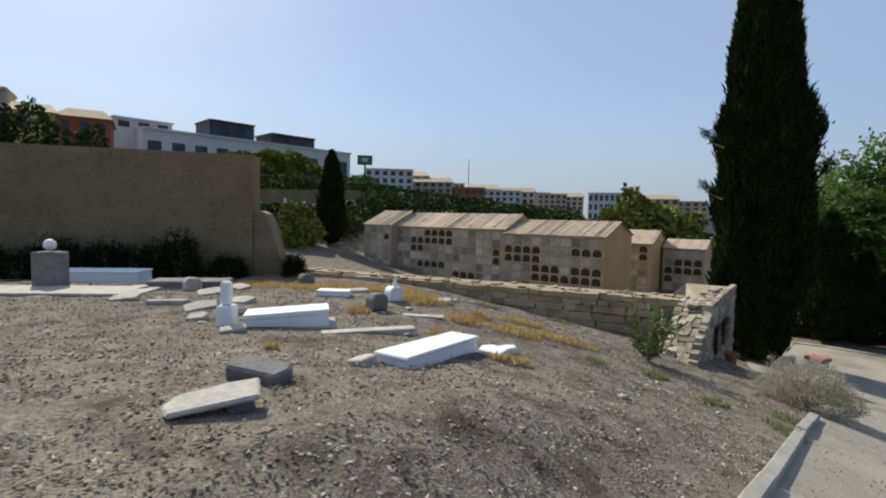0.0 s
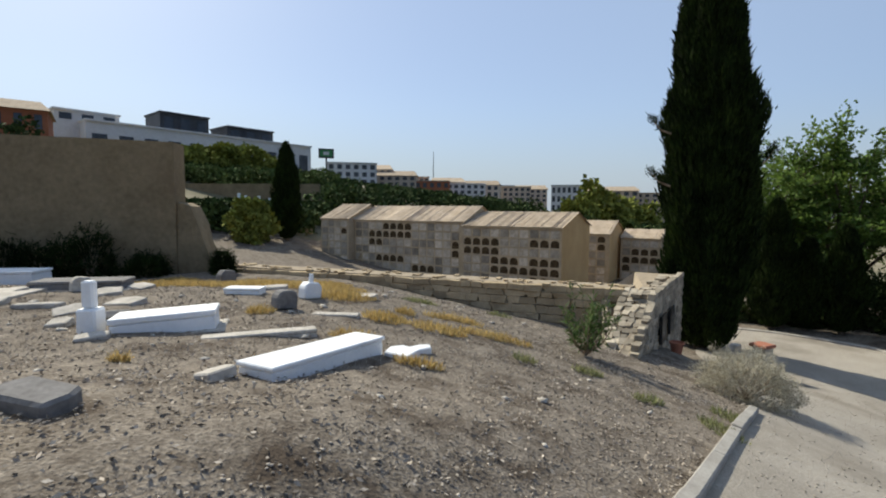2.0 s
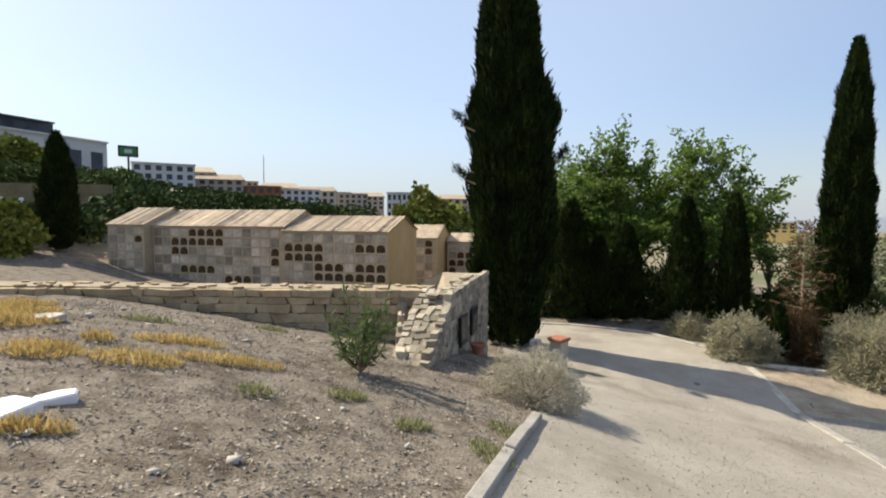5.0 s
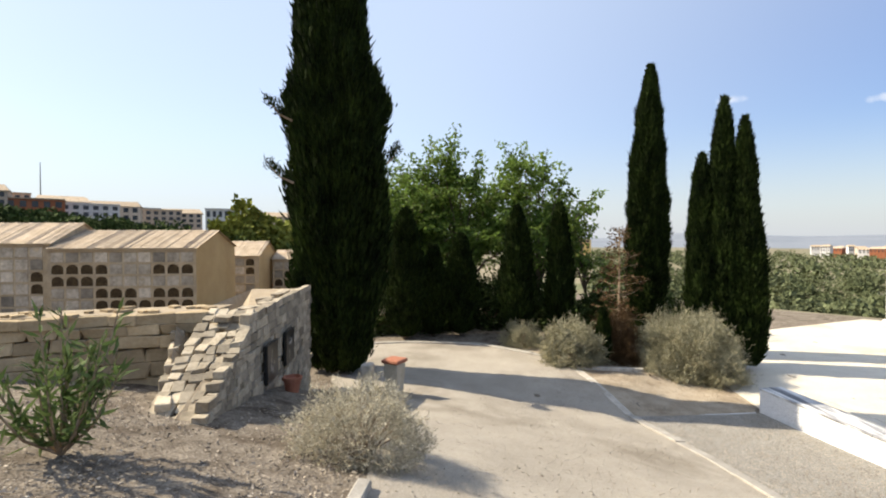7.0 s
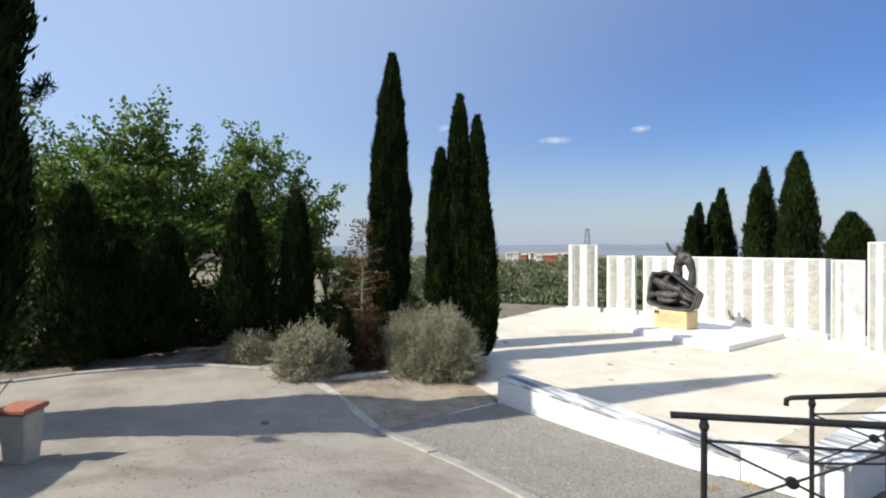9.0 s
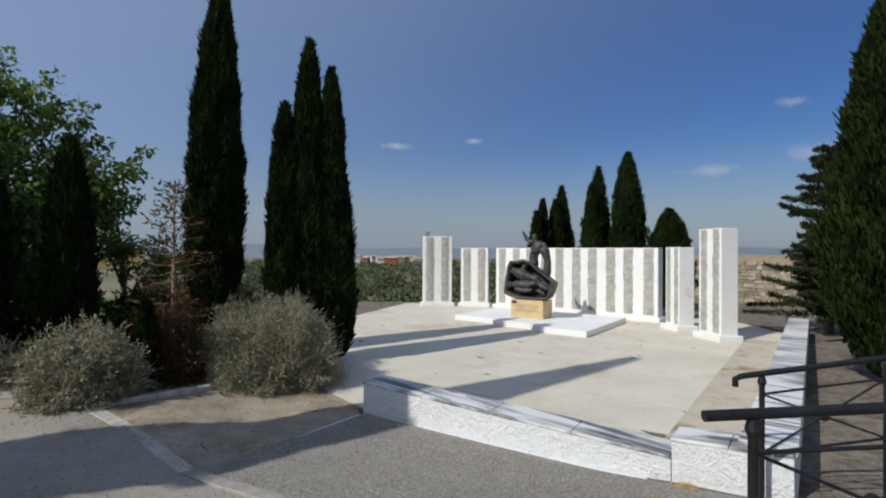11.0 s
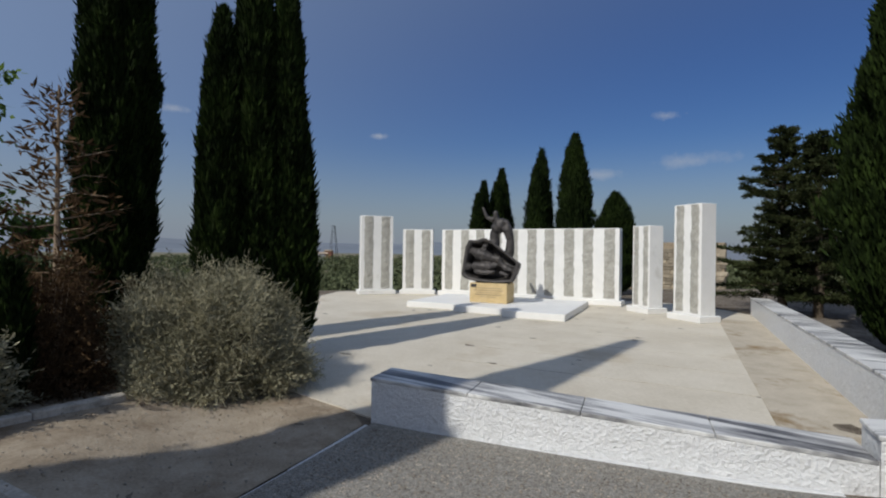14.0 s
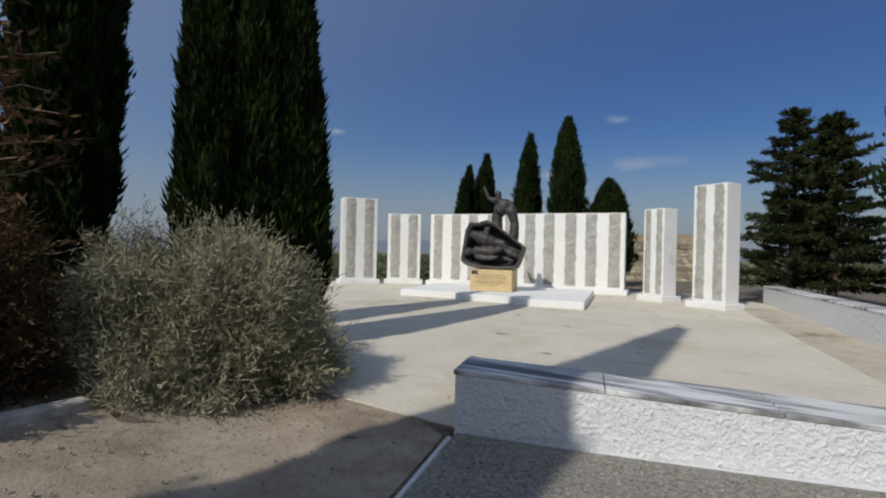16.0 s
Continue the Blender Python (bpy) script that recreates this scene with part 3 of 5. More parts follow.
        (-0.86, 0.26, 0.52, -0.74, 0.34, 0.66, 0.12, 0.11), (-0.62, 0.30, 0.62, -0.10, 0.36, 0.60, 0.16, 0.17), (-0.10, 0.36, 0.60, 0.30, 0.32, 0.66, 0.14, 0.09),
        (-0.52, 0.36, 0.42, -0.05, 0.42, 0.36, 0.10, 0.08), (-0.05, 0.42, 0.36, 0.22, 0.40, 0.44, 0.07, 0.05), (0.42, 0.34, 0.40, 0.72, 0.36, 0.30, 0.07, 0.06), (0.62, 0.34, 0.72, 0.92, 0.34, 0.62, 0.06, 0.05),
        (0.02, -0.15, 1.30, 0.03, -0.15, 1.95, 0.20, 0.18), (0.62, -0.12, 1.0, 0.66, -0.12, 1.62, 0.17, 0.15), (0.66, -0.12, 1.58, 0.50, -0.12, 2.08, 0.15, 0.19),
        (0.04, -0.14, 1.95, 0.30, -0.14, 2.18, 0.24, 0.24), (0.10, -0.14, 2.20, 0.42, -0.14, 2.24, 0.20, 0.18), (0.08, -0.13, 2.35, 0.06, -0.12, 2.66, 0.10, 0.10),
        (-0.02, -0.13, 2.34, -0.27, -0.10, 2.44, 0.10, 0.075), (-0.27, -0.10, 2.44, -0.42, -0.06, 2.80, 0.07, 0.055), (0.44, -0.12, 2.30, 0.60, -0.10, 2.10, 0.10, 0.08)):
    blob(bm, (-x0, y0, z0), (-x1, y1, z1), r0, r1)
bmesh.ops.recalc_face_normals(bm, faces=bm.faces)
for f in bm.faces:
    f.smooth = True
st = part("sculpture", bm, "bronze")
st.matrix_world = pose(pc.x, pc.y, 0.28, 0, 0, ang)
skin = st.modifiers.new("skin", 'REMESH')
skin.mode = 'VOXEL'
skin.voxel_size = 0.03
skin.use_smooth_shade = True
tagged(st, "dark bronze abstract sculpture in a hollow shell, on a plinth", "sculpture")

# ---- low white walls with marble caps ----


def cap_wall(name, a, b, z0a, z0b, z1a, z1b, width, side, label, joints=4, cap=0.045):
    """Low wall from a to b; side +1 or -1 tells to which side its width goes."""
    a, b = Vector((*a, 0)), Vector((*b, 0))
    d = (b - a).normalized()
    n = Vector((-d.y, d.x, 0)) * side
    L = (b - a).length
    th = thing(name, Matrix.Translation((a.x, a.y, 0)), label, "low wall", kind="structure")
    bm = bmesh.new()
    seg = 24
    rows = []
    for i in range(seg + 1):
        t = i / seg
        p = d * (L * t)
        lo, hi = z0a + (z0b - z0a) * t, z1a + (z1b - z1a) * t - cap
        rows.append([bm.verts.new((q.x, q.y, z)) for q, z in ((p, lo), (p, hi), (p + n * width, hi), (p + n * width, lo - 0.2))])
    for r0, r1 in zip(rows, rows[1:]):
        for k in range(4):
            bm.faces.new((r0[k], r0[(k + 1) % 4], r1[(k + 1) % 4], r1[k]))
    bm.faces.new(rows[0])
    bm.faces.new(rows[-1][::-1])
    bmesh.ops.recalc_face_normals(bm, faces=bm.faces)
    part("body", bm, "whitewash", th, "thick rough white render")
    for i in range(joints):
        t0, t1 = i / joints, (i + 1) / joints
        p, q = d * (L * t0 + 0.004 - (0.02 if i == 0 else 0)), d * (L * t1 - 0.004)
        h0, h1 = z1a + (z1b - z1a) * t0, z1a + (z1b - z1a) * t1
        bm = bmesh.new()
        o = n * -0.01
        w = n * (width + 0.01)
        v = [bm.verts.new((s.x, s.y, z)) for s, z in ((p + o, h0 - cap), (q + o, h1 - cap), (q + w, h1 - cap), (p + w, h0 - cap), (p + o, h0), (q + o, h1), (q + w, h1), (p + w, h0))]
        for f in ((0, 1, 2, 3), (4, 5, 6, 7), (0, 1, 5, 4), (1, 2, 6, 5), (2, 3, 7, 6), (3, 0, 4, 7)):
            bm.faces.new([v[j] for j in f])
        bmesh.ops.recalc_face_normals(bm, faces=bm.faces)
        bmesh.ops.bevel(bm, geom=bm.edges[:], offset=0.008, segments=1, affect='EDGES')
        part("cap_slab", bm, "marble", th, "veined grey and white marble slab")
    return th


cap_wall("wall_front", (17.43, 10.85), (14.72, 6.72), -0.9, -0.75, -0.085, -0.26, 0.55, 1, "rough white low wall with worn marble caps", 4)
cap_wall("wall_corner", (14.715, 6.71), (13.98, 5.75), -0.8, -0.5, -0.05, 0.05, 0.5, 1, "rough white low wall corner with marble caps", 2)
cap_wall("wall_side", (14.42, 6.07), (26.2, -3.04), -0.8, -0.8, 0.055, -0.08, 0.55, -1, "long rough white low wall with veined marble caps", 9)


def kerb(line, w, h, material, label, piece=1.0, lift=0.0):
    th = thing("kerb", Matrix.Translation((0, 0, 0)), label, "kerb", kind="structure")
    r = random.Random(3)
    for (x0, y0), (x1, y1) in zip(line, line[1:]):
        L = math.hypot(x1 - x0, y1 - y0)
        n = max(1, round(L / piece))
        for i in range(n):
            a, b = Vector((x0, y0)).lerp(Vector((x1, y1)), i / n), Vector((x0, y0)).lerp(Vector((x1, y1)), (i + 1) / n)
            d = (b - a).normalized()
            s = Vector((-d.y, d.x)) * w / 2
            a, b = a + d * 0.005, b - d * 0.005
            j = r.uniform(-0.012, 0.012)
            bm = prism([tuple(a - s), tuple(b - s), tuple(b + s), tuple(a + s)], lambda x, y: terrain1(x, y) - 0.1, lambda x, y: terrain1(x, y) + h + j, 0.012)
            part("kerbstone", bm, material, th)
    return th


kerb(KERB_L, 0.11, 0.10, "kerb", "weathered concrete kerb beside the gravel path")
kerb(KERB_R, 0.21, 0.06, "kerb", "worn concrete kerb nearly flush with the gravel")
kerb([(16.55, 15.0), (18.05, 13.8)], 0.12, 0.1, "tombslab", "whitewashed kerb of the planted bed", 0.9)
kerb([(14.95, 12.65), (16.55, 15.0)], 0.22, 0.04, "tombslab", "flush pale kerb with worn whitewash", 0.9)
kerb([(15.05, 12.5), (17.4, 10.9)], 0.05, 0.035, "whitewash", "thin white edging strip", 1.3)
kerb([(16.9, 15.9), (16.75, 16.6), (16.5, 18.4), (14.8, 20.3), (13.0, 21.5)], 0.2, 0.08, "kerb", "low stone edging of the planted bed")
kerb([(17.36, 10.86), (14.80, 6.97)], 0.10, 0.03, "whitewash", "thin whitewashed strip at the foot of the low wall", 1.5)


# ---- trees ----
def cypress(x, y, h, w, seed, count, label, lean=(0, 0), full=0.0, base=0.0, tops=((0, 0, 1.0),), blade=0.22, group="cypresses", oval=1.0, oval_to=0.0, shape=None):
    """Columnar cypress: trunk, dark inner mass and many small upright sprays."""
    r = np.random.default_rng(seed)
    z0 = terrain1(x, y) - 0.05 + base
    th = thing("cypress_tree", pose(x, y, z0), label, "tree", group)
    part("trunk", tube([(0, 0, 0), (0, 0, h * 0.3), (lean[0] * 0.5, lean[1] * 0.5, h * 0.7)], [0.09 * w, 0.075 * w, 0.03 * w], 8), "bark", th)
    bases, tips = [], []
    core = bmesh.new()
    for k, (ox, oy, sc) in enumerate(tops):
        hh, ww = h * sc, w * (1 if len(tops) == 1 else 0.54)
        prof_t = np.array([0, 0.02, 0.08, 0.2, 0.36, 0.52, 0.68, 0.82, 0.92, 1.0])
        prof_r = np.array([0.26 + 0.4 * full, 0.48 + 0.32 * full, 0.70 + 0.18 * full, 0.92, 1.0, 0.91 - 0.01 * full, 0.76 - 0.02 * full, 0.55, 0.34 - 0.02 * full, 0.04]) * ww / 2
        if shape:
            prof_t, prof_r = np.array([p for p, q in shape]), np.array([q for p, q in shape]) * ww / 2
        n = int(count / len(tops))
        ph = r.uniform(0, 6.28, 8)

        def rad(t, a):
            lump = 0.97 + 0.10 * np.abs(np.sin(4.5 * a + ph[5] + 1.5 * np.sin(7 * t + ph[6]))) + 0.09 * np.sin(3 * a + ph[0] + 9 * t) + 0.08 * np.sin(5 * a + ph[1] - 23 * t) + 0.06 * np.sin(2 * a + ph[2] + 41 * t) + 0.05 * np.sin(7 * a + 30 * t + ph[3]) + 0.05 * np.sin(13 * a + 8 * t + ph[4])
            return np.interp(t, prof_t, prof_r) * lump * (1 - (1 - oval) * np.cos(a - oval_to) ** 2)

        t = r.uniform(0, 1, n) ** 0.9
        a = r.uniform(0, 2 * np.pi, n)
        rr = rad(t, a) * (0.78 + 0.24 * r.random(n) + 0.10 * (r.random(n) > 0.97))
        cx, cy = ox + lean[0] * t ** 1.5, oy + lean[1] * t ** 1.5
        b = np.stack([cx + rr * np.cos(a), cy + rr * np.sin(a), 0.12 + t * (hh - 0.3)], 1)
        out = np.stack([np.cos(a) * 0.28, np.sin(a) * 0.28, np.ones(n)], 1) + r.normal(0, 0.2, (n, 3))
        out /= np.linalg.norm(out, axis=1)[:, None]
        ln = blade * r.uniform(0.5, 1.5, n)
        bases.append(b)
        tips.append(b + out * ln[:, None])
        rings = []
        for tt in np.linspace(0.01, 0.985, 26):
            ring = []
            for aa in np.linspace(0, 2 * np.pi, 14, endpoint=False):
                q = float(rad(tt, aa)) * 0.84
                ring.append(core.verts.new((ox + lean[0] * tt ** 1.5 + q * math.cos(aa), oy + lean[1] * tt ** 1.5 + q * math.sin(aa), 0.12 + tt * (hh - 0.3))))
            rings.append(ring)
        for A, B in zip(rings, rings[1:]):
            for i in range(14):
                core.faces.new((A[i], A[(i + 1) % 14], B[(i + 1) % 14], B[i]))
        core.faces.new(rings[0][::-1])
        core.faces.new(rings[-1])
    part("inner_foliage", core, "cypress", th)
    b, tp = np.concatenate(bases), np.concatenate(tips)
    part("crown", blades("crown", b, tp, blade * 0.115, r), "cypress", th)
    return th


def bush(name, x, y, w, h, seed, count, material, label, twig=0.15, group="", leafw=0.0065):
    """Rounded dry shrub of many thin twigs and small leaves."""
    r = np.random.default_rng(seed)
    th = thing(name, pose(x, y, terrain1(x, y)), label, "bush", group)
    bm = bmesh.new()
    for i in range(26):
        a, e = r.uniform(0, 6.28), r.uniform(0.3, 1.5)
        d = np.array([math.cos(a) * math.cos(e) * w / 2, math.sin(a) * math.cos(e) * w / 2, math.sin(e) * h])
        p = [tuple(d * s + r.normal(0, 0.03, 3) * s) for s in (0.0, 0.3, 0.6, 0.85)]
        tube(p, [0.022, 0.014, 0.008, 0.003], 5, bm)
    part("stem_frame", bm, "deadwood", th)
    # leafy sprigs, each a short curved row of small narrow leaves
    per = 9
    n = count // per
    a = r.uniform(0, 2 * np.pi, n)
    e = np.arcsin(r.uniform(-0.18, 1, n))
    ph = r.uniform(0, 6.28, 4)
    lump = 0.93 + 0.10 * np.sin(3 * a + ph[0] + 2 * e) + 0.08 * np.sin(5 * a + ph[1] + 5 * e) + 0.07 * np.sin(9 * a - 6 * e + ph[2]) + 0.06 * np.sin(17 * a + 9 * e + ph[3])
    s = lump * r.uniform(0.35, 1.0, n) ** 0.4
    c = np.stack([np.cos(a) * np.cos(e) ** 0.8 * w / 2 * s, np.sin(a) * np.cos(e) ** 0.8 * w / 2 * s, np.maximum(np.sin(e) * h * s * 0.93, -0.02) + 0.06], 1)
    d = c / (np.linalg.norm(c, axis=1)[:, None] + 1e-6) * 0.8 + r.normal(0, 0.55, (n, 3)) + np.array([0, 0, 0.3])
    d /= np.linalg.norm(d, axis=1)[:, None]
    L = twig * r.uniform(0.6, 1.25, n)
    bend = r.normal(0, 0.35, (n, 3))
    B, T = [], []
    for k in range(per):
        u = k / per
        p = c + d * (L * u)[:, None] + bend * (L * u * u)[:, None]
        o = d * 0.8 + bend * u + r.normal(0, 0.55, (n, 3))
        o /= np.linalg.norm(o, axis=1)[:, None]
        B.append(p)
        T.append(p + o * (twig * r.uniform(0.22, 0.5, n))[:, None])
    part("foliage", blades("foliage", np.concatenate(B), np.concatenate(T), leafw, r), material, th)
    return th


def broadleaf(name, x, y, h, w, seed, leaves, label, material="leaf", trunk_h=0.12, leaf=0.13, group="", clumps=30, dz=0.0, shoots=7):
    """Short trunk, arching upright limbs with side shoots, and leaves in loose sprays along them."""
    r = np.random.default_rng(seed)
    th = thing(name, pose(x, y, terrain1(x, y) - 0.05 + dz), label, "tree", group)
    tr = h * 0.016 + 0.05
    part("trunk", tube([(0, 0, 0), (r.normal(0, 0.08), r.normal(0, 0.08), h * trunk_h * 0.6), (r.normal(0, 0.1), r.normal(0, 0.1), h * trunk_h)], [tr * 1.3, tr, tr * 0.85], 9), "bark", th)
    bm = bmesh.new()
    rows = []
    for i in range(clumps):
        a = i * 2.4 + r.normal(0, 0.3)
        q = w / 2 * math.sqrt(r.uniform(0.03, 1.0))
        top = h * r.uniform(0.5, 1.0) * (1 - 0.35 * (q / (w / 2)) ** 2)
        s = np.array([0, 0, h * trunk_h * r.uniform(0.5, 1.0)])
        e = np.array([q * math.cos(a), q * math.sin(a), top])
        m = s + (e - s) * np.array([0.35, 0.35, 0.55]) + r.normal(0, 0.15, 3)
        pts = [s, s + (m - s) * 0.55 + r.normal(0, 0.06, 3), m, m + (e - m) * 0.5 + r.normal(0, 0.1, 3), e]
        tube([tuple(p) for p in pts], [tr * 0.5, tr * 0.38, tr * 0.26, tr * 0.15, 0.008], 6, bm)
        rows.append((m, e, 0.45))
        for k in range(shoots):
            u = r.uniform(0.15, 0.95)
            b0 = m + (e - m) * u
            o = r.normal(0, 0.7, 3) + np.array([math.cos(a) * 0.7, math.sin(a) * 0.7, 0.55])
            o = o / np.linalg.norm(o) * h * r.uniform(0.07, 0.17)
            tube([tuple(b0), tuple(b0 + o * 0.5), tuple(b0 + o)], [0.016, 0.01, 0.004], 4, bm)
            rows.append((b0, b0 + o, 1.0))
    part("limb_frame", bm, "bark", th)
    per = max(4, leaves // len(rows))
    B, T = [], []
    for p0, p1, share in rows:
        n = max(3, int(per * share))
        u = r.uniform(0.1, 1.05, n)
        p = p0 + (p1 - p0) * u[:, None] + r.normal(0, 0.018 * h, (n, 3)) * np.array([1, 1, 0.6])
        o = r.normal(size=(n, 3)) + (p1 - p0) / (np.linalg.norm(p1 - p0) + 1e-6) * 0.7 + np.array([0, 0, -0.35])
        o /= np.linalg.norm(o, axis=1)[:, None]
        B.append(p)
        T.append(p + o * (leaf * r.uniform(0.6, 1.3, n))[:, None])
    part("crown", blades("crown", np.concatenate(B), np.concatenate(T), leaf * 0.27, r), material, th)
    return th


GREAT = ((0, 0.5), (0.02, 0.75), (0.08, 0.88), (0.2, 0.96), (0.33, 1.0), (0.46, 0.92), (0.55, 0.76), (0.62, 0.65), (0.73, 0.51), (0.85, 0.31), (0.95, 0.14), (1.0, 0.02))
cypress(11.30, 18.66, 15.3, 2.28, 11, 95000, "tall dense dark green cypress by the stone wall", lean=(-0.15, 0.12), blade=0.25, oval=0.68, oval_to=0.665, shape=GREAT)
cypress(21.70, 15.45, 9.9, 1.24, 12, 52000, "slender dark green cypress with a crooked tip", lean=(0.1, -0.1), blade=0.19)
cypress(21.36, 12.86, 8.35, 1.56, 13, 80000, "dark green cypress with several pointed tops", tops=((0, 0, 1.0), (0.13, -0.52, 0.92), (-0.16, 0.58, 0.80), (0.1, 0.12, 0.97), (0.2, -0.7, 0.62)), blade=0.19)
for i, (x, y, h, w, tp) in enumerate(((38.9, 3.1, 6.4, 1.6, 2), (39.9, 1.7, 7.5, 2.3, 2), (37.6, 0.1, 8.1, 2.4, 2), (34.9, -0.6, 8.3, 1.75, 1), (34.0, -2.4, 5.2, 2.2, 1))):
    tops = ((0, 0, 1.0),) if tp == 1 else ((0, 0, 1.0), (-0.5, 0.5, 0.88), (0.3, -0.3, 0.8))
    cypress(x, y, h, w, 30 + i, 12000, "dark green cypress standing behind the white slabs" if i < 4 else "broad young green cypress behind the white slabs", tops=tops, blade=0.26)
for i, (x, y, h, w) in enumerate(((15.3, 20.9, 4.6, 1.3), (17.2, 20.1, 3.7, 1.1), (18.1, 18.3, 4.7, 1.1), (18.9, 17.1, 4.8, 0.85), (16.3, 20.6, 3.3, 0.9))):
    cypress(x, y, h, w, 50 + i, 8000, "small shaded cypress at the edge of the gravel", blade=0.2)
cypress(19.4, -0.75, 9.2, 2.7, 61, 46000, "large green cypress beyond the marble-capped wall", blade=0.24)
broadleaf("tree", 20.4, 23.4, 8.9, 6.0, 71, 17000, "leafy green tree with airy crown behind small cypresses", leaf=0.20)
broadleaf("tree", 22.6, 21.2, 8.3, 4.8, 72, 14000, "leafy green tree with airy crown behind small cypresses", leaf=0.20)
broadleaf("tree", 18.2, 24.8, 8.8, 5.6, 73, 17000, "bright green leafy tree beside the great cypress", leaf=0.20)
broadleaf("tree", 24.2, 19.2, 5.9, 3.6, 74, 3600, "slight pale green tree with open branches", leaf=0.16, clumps=9)
bush("dry_bush", 7.42, 11.65, 1.3, 0.68, 81, 34000, "drybush", "pale dry straw-coloured bush at the kerb's end", twig=0.1, leafw=0.0035, group="dry bushes")
bush("grey_bush", 19.5, 13.15, 2.75, 1.66, 82, 110000, "greybush", "large grey-green dry bush in the planted bed", twig=0.26, leafw=0.0062, group="dry bushes")
bush("grey_bush", 17.0, 15.45, 1.7, 1.2, 83, 30000, "greybush", "pale dry bush in the planted bed", twig=0.18, leafw=0.010, group="dry bushes")
bush("grey_bush", 17.5, 17.6, 1.3, 0.75, 84, 14000, "greybush", "small dry grey bush under cypresses", group="dry bushes")
bush("brown_shrub", 18.3, 14.75, 1.25, 1.7, 85, 24000, "brownbush", "dead brown conifer shrub with bare twigs", twig=0.16)
cypress(17.75, 14.85, 1.75, 0.38, 86, 3000, "thin young green cypress beside a dead shrub", blade=0.14)
bush("brown_shrub", 18.45, 15.05, 1.3, 0.9, 88, 20000, "brownbush", "low dead conifer branches sweeping the ground", twig=0.2)


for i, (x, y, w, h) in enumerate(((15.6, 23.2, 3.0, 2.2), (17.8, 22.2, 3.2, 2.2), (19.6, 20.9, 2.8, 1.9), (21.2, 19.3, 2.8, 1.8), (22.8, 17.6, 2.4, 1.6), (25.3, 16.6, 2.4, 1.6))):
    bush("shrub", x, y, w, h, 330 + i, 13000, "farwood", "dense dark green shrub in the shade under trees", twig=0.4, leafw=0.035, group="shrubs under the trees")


def oleander(x, y, h, seed, label):
    r = np.random.default_rng(seed)
    th = thing("oleander_shrub", pose(x, y, terrain1(x, y)), label, "shrub")
    bm = bmesh.new()
    B, T = [], []
    for i in range(20):
        a, s = r.uniform(0, 6.28), r.uniform(0.1, 0.46)
        hh = h * r.uniform(0.5, 1.0)
        pts = [np.array([math.cos(a) * s * t ** 0.6, math.sin(a) * s * t ** 0.6, hh * t]) for t in (0, 0.35, 0.7, 1)]
        tube([tuple(p) for p in pts], [0.012, 0.01, 0.007, 0.004], 5, bm)
        for k in range(34):
            t = r.uniform(0.15, 1.0)
            p = np.array([np.interp(t, (0, 0.35, 0.7, 1), [q[j] for q in pts]) for j in range(3)])
            d = r.normal(0, 0.6, 3) + np.array([math.cos(a) * 0.4, math.sin(a) * 0.4, 0.7])
            B.append(p)
            T.append(p + d / np.linalg.norm(d) * r.uniform(0.09, 0.17))
    part("stem_frame", bm, "deadwood", th)
    part("foliage", blades("foliage", np.array(B), np.array(T), 0.014, r), "oleander_leaf", th)


oleander(5.15, 12.0, 1.05, 91, "young oleander shrub with narrow green leaves")


def conifer(x, y, h, w, seed, label, count=9000, name="conifer_tree", needle="pine", wood="bark", arms=120, girth=0.16):
    """Cedar or pine with level layered branches; with few needles a dead sapling."""
    r = np.random.default_rng(seed)
    th = thing(name, pose(x, y, terrain1(x, y) - 0.05), label, "tree")
    part("trunk", tube([(0, 0, 0), (0, 0, h * 0.5), (0, 0, h)], [girth, girth * 0.6, 0.012], 8), wood, th)
    bm = bmesh.new()
    B, T = [], []
    for i in range(arms):
        t = 0.08 + 0.9 * i / arms
        a = i * 2.4 + r.normal(0, 0.2)
        L = w / 2 * (1 - t) ** 0.75 * r.uniform(0.45, 1.25) + 0.12
        e = np.array([math.cos(a) * L, math.sin(a) * L, h * t + r.uniform(-0.12, 0.3) * L + r.normal(0, 0.12)])
        s = np.array([0, 0, h * t])
        tube([tuple(s), tuple((s + e) / 2 + r.normal(0, 0.04, 3)), tuple(e)], [0.035 * girth / 0.16, 0.02 * girth / 0.16, 0.004], 5, bm)
        n = int(count / arms * (0.4 + L / w * 2))
        u = r.uniform(0.2, 1.02, n)
        p = s + (e - s) * u[:, None] + r.normal(0, 0.11, (n, 3)) * (1.3 - u)[:, None] * np.array([1, 1, 0.5])
        d = r.normal(0, 0.5, (n, 3)) + (e - s) / (L + 0.1) * 0.8 + np.array([0, 0, 0.2])
        B.append(p)
        T.append(p + d / np.linalg.norm(d, axis=1)[:, None] * (0.16 * r.uniform(0.6, 1.3, n))[:, None])
    part("branch_frame", bm, wood, th)
    part("foliage", blades("foliage", np.concatenate(B), np.concatenate(T), 0.022, r), needle, th)


conifer(26.5, -4.7, 7.0, 4.8, 101, "dark layered conifer beyond the low wall", 44000)
conifer(25.2, -4.8, 6.5, 4.4, 102, "dark layered conifer with drooping branches", 40000)

conifer(18.95, 15.0, 4.0, 2.0, 87, "bare dead sapling with brown twigs", 1300, "bare_tree", "brownbush", "deadwood", 60, 0.06)

# ---- great rendered wall, buttress ----
